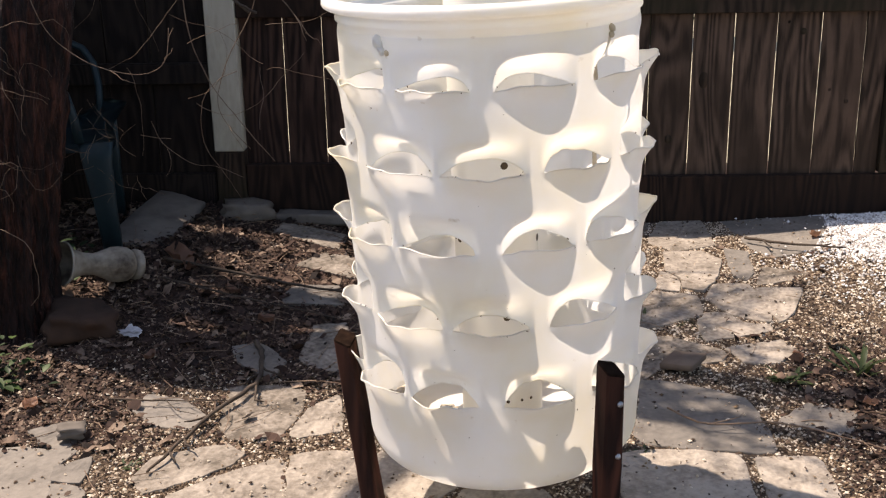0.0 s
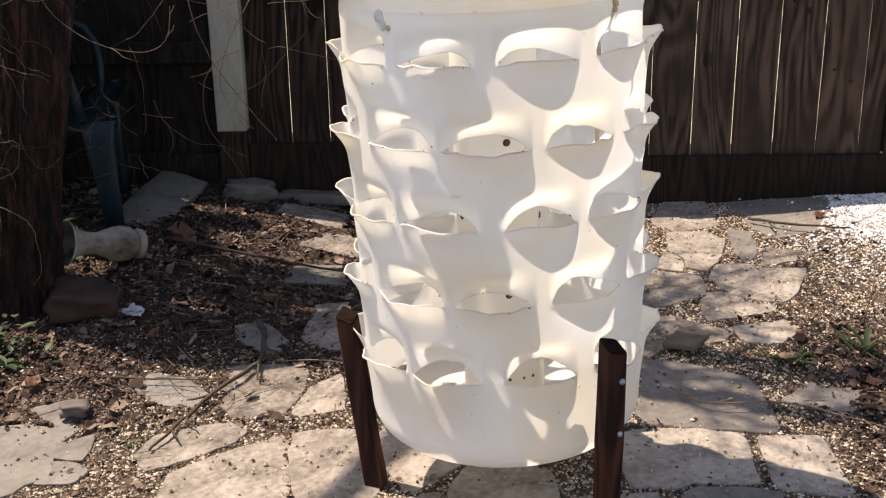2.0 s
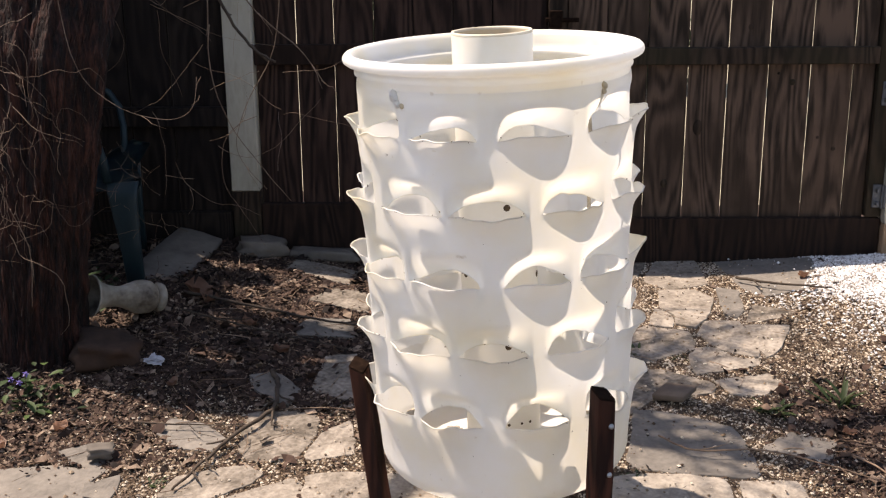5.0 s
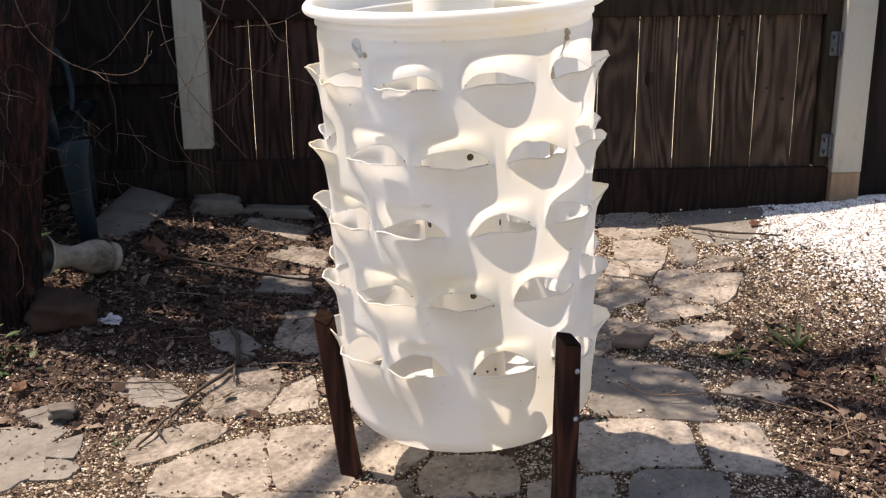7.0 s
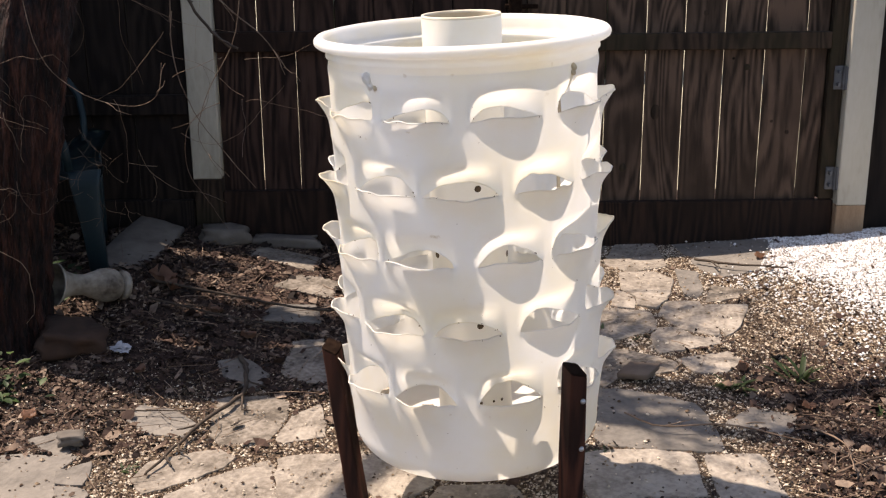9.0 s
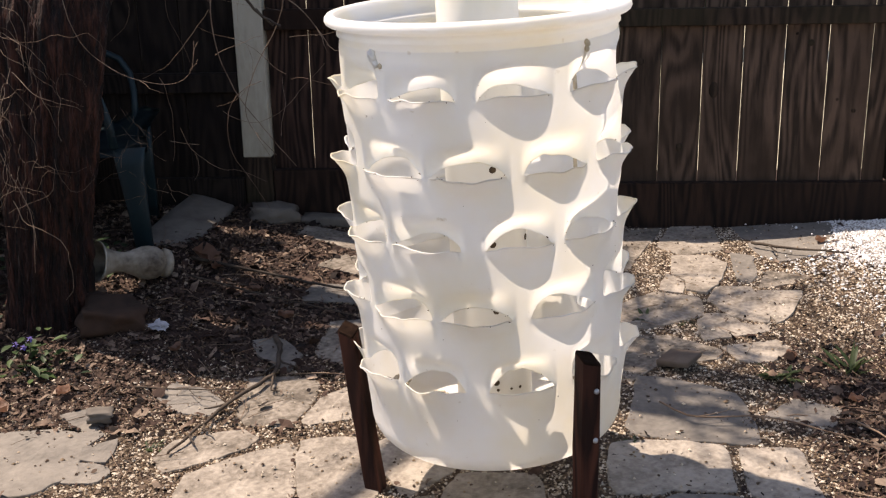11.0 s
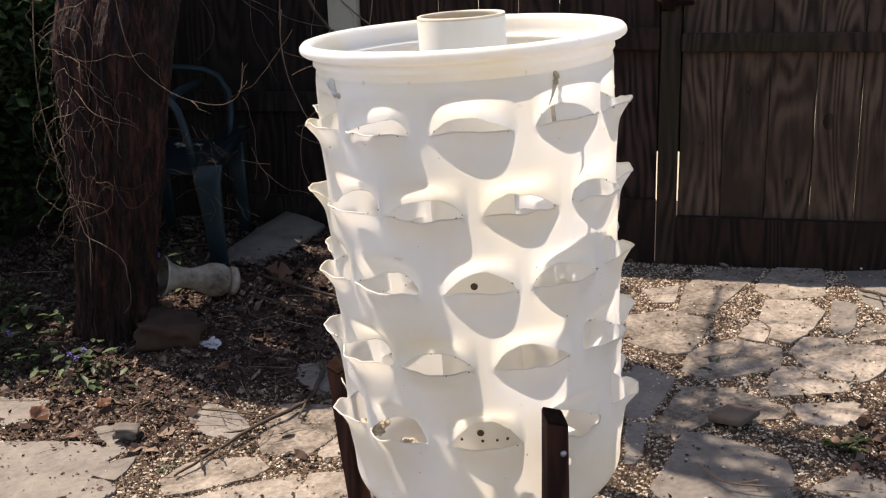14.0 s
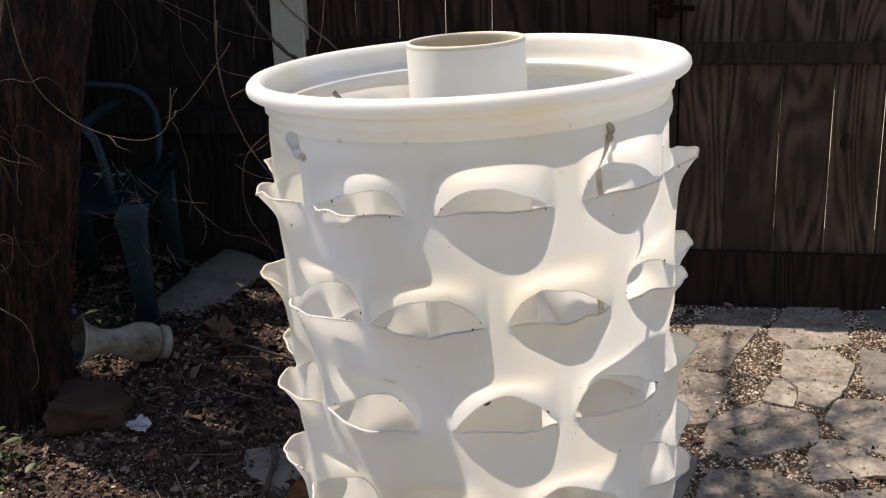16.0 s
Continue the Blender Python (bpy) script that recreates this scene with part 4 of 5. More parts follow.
def build_pavement():
    pavement = thing("pavement", "uneven crazy paving of tan and grey flagstones", "paving", kind="structure")
    for i, st in enumerate(STONES):
        corners = stone_corners(*st)
        mid = sum(corners, Vector()) / len(corners)
        rnd = random.Random(i * 7 + 1)
        outline = []
        for a, b in zip(corners, corners[1:] + corners[:1]):
            n = max(3, int((b - a).length / 0.024))
            out = Vector((b.y - a.y, a.x - b.x, 0)).normalized()
            bulge = rnd.uniform(-0.006, 0.012)
            for k in range(n):
                f = k / n
                wob = 0.006 * noise.noise(Vector((i * 3.1, f * 5 + a.x * 9, a.y * 7))) + 0.003 * rnd.uniform(-1, 1)
                p, grown, most = a.lerp(b, f), 0.0, 0.008 if mid.y > 2.8 and mid.x < 0.2 else min(0.024, 0.11 * min(st[2], st[3]))
                away = ((p - mid).normalized() + out).normalized()
                while grown < most and stone_gap(p + away * (grown + 0.003), i) > grown + 0.013:
                    grown += 0.003
                outline.append(p + away * grown + out * (bulge * math.sin(math.pi * f) * (0.4 if isinstance(st[4], tuple) else 1) + wob * 0.7) - mid)
        base = ground_height(mid.x, mid.y)
        tilt = ((ground_height(mid.x + 0.1, mid.y) - ground_height(mid.x - 0.1, mid.y)) * 5 + rnd.uniform(-0.006, 0.006), (ground_height(mid.x, mid.y + 0.1) - ground_height(mid.x, mid.y - 0.1)) * 5 + rnd.uniform(-0.006, 0.006))
        top = rnd.uniform(0.0045, 0.0075)
        bm = bmesh.new()
        rings = []
        for scale, z in ((1.0, -0.03), (1.0, top - 0.003), (0.992, top - 0.0006), (0.975, top)):
            rings.append([bm.verts.new((p.x * scale, p.y * scale, z + (tilt[0] * p.x + tilt[1] * p.y if z > 0 else 0))) for p in outline])
        for a, b in zip(rings, rings[1:]):
            for k in range(len(outline)):
                bm.faces.new((a[k], a[(k + 1) % len(outline)], b[(k + 1) % len(outline)], b[k]))
        for scale in (0.75, 0.45):
            ring = [bm.verts.new((p.x * scale, p.y * scale, top + tilt[0] * p.x * scale + tilt[1] * p.y * scale + 0.003 * noise.noise(Vector((p.x * scale * 14 + i, p.y * scale * 14, 2))))) for p in outline]
            for k in range(len(outline)):
                bm.faces.new((rings[-1][k], rings[-1][(k + 1) % len(outline)], ring[(k + 1) % len(outline)], ring[k]))
            rings.append(ring)
        bm.faces.new(rings[-1])
        ob = part("flagstone", bm, M_SLATE if st[8] else M_STONE, pavement)
        ob.location = (mid.x, mid.y, base)


build_pavement()


def on_stone(x, y, grow=1.0):
    for st in STONES:
        if abs(x - st[0]) < 0.4 and abs(y - st[1]) < 0.4:
            q = stone_corners(*st, grow=grow)
            if all((b.x - a.x) * (y - a.y) - (b.y - a.y) * (x - a.x) > 0 for a, b in zip(q, q[1:] + q[:1])):
                return True
    return False


# ---- loose stuff on the ground ----
PHI = (1 + 5 ** 0.5) / 2
ICO_V = np.array([(-1, PHI, 0), (1, PHI, 0), (-1, -PHI, 0), (1, -PHI, 0), (0, -1, PHI), (0, 1, PHI), (0, -1, -PHI), (0, 1, -PHI), (PHI, 0, -1), (PHI, 0, 1), (-PHI, 0, -1), (-PHI, 0, 1)]) / 1.9
ico = bmesh.new()
for corner in ICO_V:
    ico.verts.new(corner)
bmesh.ops.convex_hull(ico, input=ico.verts)
ico.verts.index_update()
ICO_F = np.array([[v.index for v in f.verts] for f in ico.faces])
ico.free()


OCT_V = np.array([(1, 0, 0), (0, 1, 0), (-1, 0, 0), (0, -1, 0), (0, 0, 1), (0, 0, -1)], float)
OCT_F = np.array([(0, 1, 4), (1, 2, 4), (2, 3, 4), (3, 0, 4), (1, 0, 5), (2, 1, 5), (3, 2, 5), (0, 3, 5)])


def scatter_pebbles(name, label, mat, spots, sizes, flat=0.65, fine=False):
    """Many small stones as one joined mesh."""
    shape, tris = (OCT_V, OCT_F) if fine else (ICO_V, ICO_F)
    k = len(shape)
    rs = np.random.RandomState(len(spots))
    n = len(spots)
    at, size = np.array(spots), np.array(sizes)[:, None] * rs.uniform(0.7, 1.3, (n, 3))
    size[:, 2] *= flat
    v = shape[None] * (1 + 0.2 * rs.randn(n, k, 1)) * size[:, None]
    a = rs.uniform(0, 6.283, (n, 1))
    c, d = np.cos(a), np.sin(a)
    verts = np.stack([v[..., 0] * c - v[..., 1] * d, v[..., 0] * d + v[..., 1] * c, v[..., 2]], 2) + at[:, None]
    faces = (tris[None] + k * np.arange(n)[:, None, None]).reshape(-1, 3)
    me = bpy.data.meshes.new(name)
    me.from_pydata(verts.reshape(-1, 3).tolist(), [], faces.tolist())
    me.materials.append(mat)
    return tagged(new(name, me), label, "gravel", kind="stuff")


def spots_of(count, seed, x0, x1, y0, y1, keep, lift=0.002):
    rnd = random.Random(seed)
    got = []
    while len(got) < count:
        x, y = rnd.uniform(x0, x1), rnd.uniform(y0, y1)
        if rnd.random() < keep(x, y):
            on = on_stone(x, y, 1.0)
            if on and rnd.random() > 0.02:
                continue
            got.append((x, y, ground_height(x, y) + lift + (0.007 if on else 0)))
    return got


def gravel_amount(x, y):
    bare = smooth_step(2.7, 3.05, y) * smooth_step(0.0, -0.35, x)
    bed = smooth_step(0.80, 1.05, x) * smooth_step(3.2, 2.8, y)
    bare = max(bare, 0.75 * smooth_step(-0.65, -0.95, x) * smooth_step(2.38, 2.55, y))
    patch = 0.5 + 0.5 * noise.noise(Vector((x * 3, y * 3, 1)))
    rim = smooth_step(-2.7, -1.8, x) * smooth_step(2.9, 2.0, x) * smooth_step(0.9, 1.85, y)
    return rim * max(0.012, (1 - 0.985 * bare) * (1 - 0.84 * bed)) * (0.5 + 0.5 * patch)


def litter_amount(x, y):
    bare = (0.35 * smooth_step(2.35, 2.7, y) + 0.65 * smooth_step(2.7, 3.0, y)) * smooth_step(0.05, -0.3, x)
    bare = max(bare, 0.8 * smooth_step(-0.65, -0.95, x) * smooth_step(2.38, 2.55, y))
    bed = smooth_step(0.75, 1.0, x) * smooth_step(3.3, 2.8, y)
    return 0.07 + 0.93 * max(bare, 1.0 * bed)


spots = spots_of(160000, 1, -2.7, 2.9, 0.9, 4.25, gravel_amount)
size_rnd = random.Random(2)
scatter_pebbles("pea_gravel", "tan and white pea gravel between the flagstones", M_PEBBLE, spots, [size_rnd.choice((0.0026, 0.003, 0.0035, 0.0041, 0.0053)) for _ in spots], 0.7, True)


def pile_amount(x, y):
    edge = 1.12 + 0.30 * smooth_step(3.9, 3.2, y) + 0.10 * noise.noise(Vector((x * 4, y * 4, 7)))
    return 0.1 * smooth_step(edge - 0.25, edge, x) + 0.9 * smooth_step(edge, edge + 0.45, x) * smooth_step(2.95, 3.5, y)


spots = spots_of(56000, 5, 1.0, 2.9, 2.9, 4.27, pile_amount, 0.006)
scatter_pebbles("white_gravel", "heap of bright white marble chips by the gate post", M_WHITE, spots, [size_rnd.choice((0.003, 0.0036, 0.0044, 0.0062)) for _ in spots], 0.85, True)


def build_litter():
    rnd = random.Random(21)
    spots = spots_of(66000, 9, -2.2, 2.2, 1.8, 4.27, litter_amount, 0.003)
    verts, faces = [], []
    for x, y, z in spots:
        s = rnd.uniform(0.0035, 0.010) * (rnd.uniform(1.7, 3.2) if rnd.random() < 0.06 else 1)
        w = s * rnd.uniform(0.25, 0.7)
        m = Matrix.Translation((x, y, z + s * 0.25)) @ Euler((rnd.gauss(0, 0.45), rnd.gauss(0, 0.45), rnd.uniform(0, 6.28))).to_matrix().to_4x4()
        k = len(verts)
        for q in ((-s, 0, 0), (-s * 0.3, -w, s * 0.2), (s * 0.5, -w * 0.8, 0), (s, 0, s * 0.25), (s * 0.4, w, 0), (-s * 0.4, w * 0.8, s * 0.15)):
            verts.append(tuple(m @ Vector(q)))
        faces += [(k, k + 1, k + 5), (k + 1, k + 4, k + 5), (k + 1, k + 2, k + 4), (k + 2, k + 3, k + 4)]
    me = bpy.data.meshes.new("leaf_litter")
    me.from_pydata(verts, [], faces)
    me.materials.append(M_CHIP)
    tagged(new("leaf_litter", me), "dead leaves and bark chips over dark soil", "leaf litter", kind="stuff")
    bm = bmesh.new()
    for i in range(420):
        while True:
            x, y = rnd.uniform(-1.8, 1.9), rnd.uniform(1.9, 4.2)
            if rnd.random() < litter_amount(x, y):
                break
        a, ln = rnd.uniform(0, 6.28), rnd.uniform(0.03, 0.14)
        p = Vector((x, y, ground_height(x, y) + 0.006))
        q = p + Vector((math.cos(a) * ln, math.sin(a) * ln, rnd.uniform(-0.002, 0.02)))
        mid = p.lerp(q, 0.5) + Vector((rnd.uniform(-1, 1) * ln * 0.1, rnd.uniform(-1, 1) * ln * 0.1, 0.004))
        tube(bm, [p, mid, q], rnd.uniform(0.0006, 0.0016), 4, cap=False)
    ob = mesh_object("dry_stems", bm, M_TWIG)
    tagged(ob, "pale dry grass stems strewn over the soil", "dry grass", kind="stuff")


build_litter()


# ---- fallen sticks ----
def stick(points, r0, r1, mat=M_STICK, label="dark dead branch lying across the flagstones", forks=0, seed=0, lie=True):
    rnd = random.Random(seed)
    r0, r1 = (r0, r1) if lie else (r0 * 0.68, r1 * 0.75)
    ctrl = [Vector((x, y, (ground_height(x, y) + 0.016 if lie else 0) + z)) for x, y, z in points]
    path = []
    for i in range(len(ctrl) - 1):
        for k in range(6):
            f = k / 6
            a, b, c, d = ctrl[max(i - 1, 0)], ctrl[i], ctrl[i + 1], ctrl[min(i + 2, len(ctrl) - 1)]
            p = 0.5 * ((2 * b) + (c - a) * f + (2 * a - 5 * b + 4 * c - d) * f * f + (3 * b - a - 3 * c + d) * f ** 3)
            path.append(p + Vector((rnd.uniform(-1, 1), rnd.uniform(-1, 1), rnd.uniform(-0.4, 0.4))) * r0 * 0.5)
    path.append(ctrl[-1])
    n = len(path) - 1
    ob = thing("branch" if lie else "hanging_vine", label, "branch" if lie else "vine", path[0])
    o = path[0]
    part("stem", tube(bmesh.new(), [p - o for p in path], [r0 + (r1 - r0) * i / n for i in range(n + 1)], 7), mat, ob, smooth=True)
    for k in range(forks):
        i = rnd.randrange(n // 4, n)
        d = (path[min(i + 1, n)] - path[i - 1]).normalized()
        side = Vector((-d.y, d.x, 0 if lie else rnd.uniform(-0.5, 0.5))) * rnd.choice((-1, 1))
        ln = rnd.uniform(0.05, 0.16)
        q = [path[i] - o + (d * rnd.uniform(0.5, 0.9) + side * 0.55) * ln * f + Vector((rnd.uniform(-1, 1), rnd.uniform(-1, 1), 0)) * 0.006 for f in (0, 0.35, 0.7, 1)]
        part("side_twig", tube(bmesh.new(), q, [r1 * 1.2, r1, r1 * 0.8, r1 * 0.5], 5), mat, ob, smooth=True)
    return ob


stick([(-0.62, 3.05, 0.0), (-0.585, 2.95, 0.004), (-0.58, 2.80, 0.006), (-0.66, 2.62, 0.006), (-0.70, 2.48, 0.004), (-0.74, 2.34, 0.002)], 0.0085, 0.0032, forks=6, seed=3)
stick([(-0.95, 2.72, 0.0), (-0.80, 2.70, 0.006), (-0.62, 2.70, 0.008)], 0.003, 0.0012, forks=2, seed=5)
stick([(-1.02, 3.55, 0.01), (-0.75, 3.48, 0.015), (-0.45, 3.40, 0.02), (-0.30, 3.42, 0.02)], 0.006, 0.003, forks=4, seed=6, label="grey dead branch lying on the mulch")
stick([(-0.98, 3.38, 0.01), (-0.70, 3.30, 0.015), (-0.40, 3.22, 0.01)], 0.004, 0.002, forks=3, seed=8, label="thin dead branch lying on the mulch")
stick([(0.50, 2.66, 0.004), (0.58, 2.56, 0.01), (0.75, 2.55, 0.015), (0.92, 2.46, 0.012), (1.05, 2.36, 0.006)], 0.0028, 0.0016, M_TWIG, "long pale vine stem lying over slate", 2, 9)
stick([(0.98, 2.55, 0.004), (1.02, 2.42, 0.02), (1.0, 2.30, 0.01)], 0.003, 0.0016, M_TWIG, "pale twig in the flower bed", 2, 10)
stick([(1.00, 3.98, 0.004), (1.12, 3.86, 0.015), (1.30, 3.78, 0.012)], 0.006, 0.003, M_STICK, "dark dead branch beside white gravel", 2, 12)
stick([(0.96, 2.30, 0.004), (1.12, 2.36, 0.02), (1.32, 2.33, 0.01)], 0.0035, 0.0016, M_TWIG, "pale twig in the flower bed", 3, 13)


# ---- vines ----
def build_vines():
    rnd = random.Random(17)
    bm = bmesh.new()
    for i in range(44):
        a = rnd.gauss(-1.85, 0.36)
        z = rnd.uniform(0.45, 1.15)
        r = 0.155 + 0.05 * smooth_step(0.25, 1.2, z)
        p, pts = Vector((-1.375 + 0.115 * z + r * math.cos(a), 3.15 + r * math.sin(a), z)), []
        d = Vector((rnd.uniform(-0.5, 0.5), rnd.uniform(-0.4, 0.1), rnd.uniform(-1.2, 0.3))).normalized()
        for k in range(rnd.randrange(7, 22)):
            pts.append(p.copy())
            d = (d + Vector((rnd.gauss(0, 0.36), rnd.gauss(0, 0.18), rnd.gauss(-0.06, 0.36)))).normalized()
            p = p + d * 0.021
            off = Vector((p.x + 1.375 - 0.115 * p.z, p.y - 3.15, 0))
            keep_off = 0.15 + 0.05 * smooth_step(0.25, 1.2, p.z)
            if off.length < keep_off:
                p += off.normalized() * (keep_off - off.length)
            elif off.length > keep_off + 0.05:
                d = (d - off.normalized() * 0.35).normalized()
            if p.z < 0.1:
                break
        if len(pts) > 3:
            w = rnd.uniform(0.0005, 0.0012)
            tube(bm, pts, [w * (1 - 0.6 * k / len(pts)) for k in range(len(pts))], 5, cap=False)
    ob = mesh_object("vine_tangle", bm, M_TWIG)
    tagged(ob, "tangle of dry tan vines round the tree trunk", "vines", kind="stuff")
    bm = bmesh.new()
    for i in range(20):
        p, pts = Vector((rnd.uniform(-1.25, -0.62), rnd.uniform(3.25, 3.9), rnd.uniform(0.55, 1.35))), []
        d = Vector((rnd.uniform(-1, 1), rnd.uniform(-0.3, 0.3), rnd.uniform(-1.0, 0.5))).normalized()
        turn = Vector((rnd.gauss(0, 0.12), rnd.gauss(0, 0.05), rnd.gauss(0, 0.14)))
        for k in range(rnd.randrange(8, 24)):
            pts.append(p.copy())
            d = (d + turn + Vector((rnd.gauss(0, 0.12), rnd.gauss(0, 0.08), rnd.gauss(0, 0.12)))).normalized()
            p = p + d * 0.026
            if p.z < 0.3:
                break
        if len(pts) > 3:
            w = rnd.uniform(0.0006, 0.0013)
            tube(bm, pts, [w * (1 - 0.5 * k / len(pts)) for k in range(len(pts))], 5, cap=False)
    for i in range(30):
        p, pts = Vector((rnd.gauss(-1.12, 0.07), rnd.uniform(3.36, 3.50), rnd.gauss(0.50, 0.10))), []
        d = Vector((rnd.uniform(-1, 1), rnd.uniform(-0.3, 0.3), rnd.uniform(-1.2, 0.8))).normalized()
        for k in range(rnd.randrange(3, 8)):
            pts.append(p.copy())
            d = (d + Vector((rnd.gauss(0, 0.25), rnd.gauss(0, 0.1), rnd.gauss(0, 0.25)))).normalized()
            p = p + d * 0.02
        tube(bm, pts, [rnd.uniform(0.0004, 0.0008)] * len(pts), 4, cap=False)
    ob = mesh_object("vine_twigs", bm, M_TWIG)
    tagged(ob, "fine curling dry vine twigs hanging before the dark fence", "vines", kind="stuff")


build_vines()
HANG = "long dry vine stem hanging from the tree"
stick([(-0.86, 3.45, 1.50), (-0.845, 3.45, 1.15), (-0.85, 3.45, 0.92), (-0.80, 3.47, 0.74), (-0.70, 3.50, 0.58), (-0.62, 3.52, 0.47)], 0.0034, 0.0014, M_TWIG, HANG, 2, 31, False)
stick([(-0.95, 3.62, 1.42), (-0.76, 3.66, 1.12), (-0.60, 3.70, 0.96), (-0.52, 3.72, 0.84)], 0.0045, 0.0016, M_TWIG, HANG, 5, 32, False)
stick([(-0.98, 3.62, 1.55), (-0.86, 3.64, 1.15), (-0.76, 3.66, 0.98), (-0.68, 3.68, 0.92)], 0.0085, 0.0060, M_STICK, "thick dark vine hanging from the tree", 2, 33, False)
stick([(-1.16, 2.98, 1.40), (-1.12, 2.97, 1.02), (-1.02, 2.98, 0.88), (-0.88, 3.0, 0.83), (-0.80, 3.0, 0.86), (-0.78, 3.0, 0.95)], 0.0018, 0.0009, M_TWIG, HANG, 3, 34, False)
stick([(-0.70, 4.0, 1.30), (-0.74, 4.0, 0.95), (-0.86, 4.0, 0.72), (-0.90, 4.0, 0.55), (-0.80, 4.02, 0.40)], 0.003, 0.0014, M_TWIG, HANG, 2, 35, False)
stick([(-1.33, 2.90, 1.3), (-1.36, 2.88, 0.92), (-1.33, 2.89, 0.66), (-1.27, 2.90, 0.48), (-1.28, 2.90, 0.30)], 0.0022, 0.0012, M_TWIG, HANG, 3, 36, False)


# ---- garden chair ----
def build_chair():
    base = Vector((-1.18, 3.55, 0.12))
    chair = thing("garden_chair", "dark teal moulded plastic garden chair in deep shade", "chair", base)

    def strap(name, rows, thick, label=""):
        """A moulded strap: for each row the two edges, rounded over its thickness."""
        bm, rings = bmesh.new(), []
        for lo, hi in rows:
            lo, hi = Vector(lo) - base, Vector(hi) - base
            w = (hi - lo)
            up = Vector((0, -1, 0)) if abs(w.normalized().y) < 0.8 else Vector((0, 0, 1))
            ring = [lo + w * 0.5 - w * 0.5 * math.cos(k * math.pi / 5) - up * -thick * (0.55 + 0.45 * math.sin(k * math.pi / 5)) for k in range(6)]
            ring += [lo + w * (1 - k / 3) - up * thick * 0.6 for k in range(4)]
            rings.append([bm.verts.new(p) for p in ring])
        for p, q in zip(rings, rings[1:]):
            for k in range(10):
                bm.faces.new((p[k], p[(k + 1) % 10], q[(k + 1) % 10], q[k]))
        bm.faces.new(rings[0])
        bm.faces.new(list(reversed(rings[-1])))
        bmesh.ops.recalc_face_normals(bm, faces=bm.faces)
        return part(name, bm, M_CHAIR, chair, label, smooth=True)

    # broad front legs that taper to the ground, the further ones mostly behind the trunk
    strap("leg", (((-1.205, 3.55, 0.10), (-1.150, 3.55, 0.10)), ((-1.228, 3.55, 0.32), (-1.157, 3.55, 0.32)), ((-1.252, 3.55, 0.47), (-1.156, 3.55, 0.47)), ((-1.262, 3.56, 0.525), (-1.150, 3.56, 0.53))), 0.014, "broad tapering front leg")
    strap("leg", (((-1.70, 3.60, 0.10), (-1.645, 3.60, 0.10)), ((-1.70, 3.60, 0.32), (-1.63, 3.60, 0.32)), ((-1.71, 3.60, 0.53), (-1.60, 3.60, 0.53))), 0.014, "broad tapering front leg")
    for x in (-1.33, -1.66):
        strap("leg", (((x - 0.02, 4.10, 0.10), (x + 0.02, 4.10, 0.10)), ((x - 0.03, 4.06, 0.34), (x + 0.03, 4.06, 0.34)), ((x - 0.04, 4.04, 0.52), (x + 0.04, 4.04, 0.52))), 0.012, "rear leg")
    # seat with a rounded, upturned corner
    bm, rows = bmesh.new(), []
    for i in range(15):
        f = i / 14
        y = 3.55 + 0.56 * f
        right = -1.150 - 0.10 * smooth_step(0, 0.5, f) + 0.01 * f + 0.02 * math.sin(math.pi * f) - 0.09 * smooth_step(0.82, 1.0, f)
        left = -1.71 + 0.03 * f
        rows.append([bm.verts.new((left + (right - left) * k / 10 - base.x, y - base.y, 0.525 - 0.03 * math.sin(math.pi * k / 10) * (0.4 + 0.6 * math.sin(math.pi * f)) + 0.055 * smooth_step(6, 10, k) * smooth_step(0.3, 0.8, f) - 0.02 * smooth_step(0.15, 0, f) - base.z)) for k in range(11)])
    for p, q in zip(rows, rows[1:]):
        for k in range(10):
            bm.faces.new((p[k], p[k + 1], q[k + 1], q[k]))
    bmesh.ops.solidify(bm, geom=bm.faces[:], thickness=0.02)
    part("seat", bm, M_CHAIR, chair, smooth=True)
    arm = [(-1.50, 4.12, 0.735), (-1.44, 3.85, 0.742), (-1.372, 3.63, 0.742), (-1.330, 3.585, 0.738), (-1.300, 3.565, 0.715), (-1.277, 3.55, 0.67), (-1.262, 3.55, 0.605), (-1.254, 3.55, 0.53)]
    part("armrest", tube(bmesh.new(), [Vector(p) - base for p in arm], [0.016, 0.016, 0.015, 0.014, 0.013, 0.013, 0.014, 0.016], 9), M_CHAIR, chair, "thin curved armrest", smooth=True)
    back = [(-1.74, 4.06, 0.54), (-1.745, 4.12, 0.70), (-1.70, 4.15, 0.775), (-1.62, 4.15, 0.793), (-1.55, 4.15, 0.79), (-1.48, 4.15, 0.782), (-1.424, 4.15, 0.757), (-1.388, 4.15, 0.70), (-1.368, 4.12, 0.625), (-1.352, 4.06, 0.535)]
    part("back_frame", tube(bmesh.new(), [Vector(p) - base for p in back], 0.013, 9), M_CHAIR, chair, "thin looped back frame", smooth=True)


build_chair()


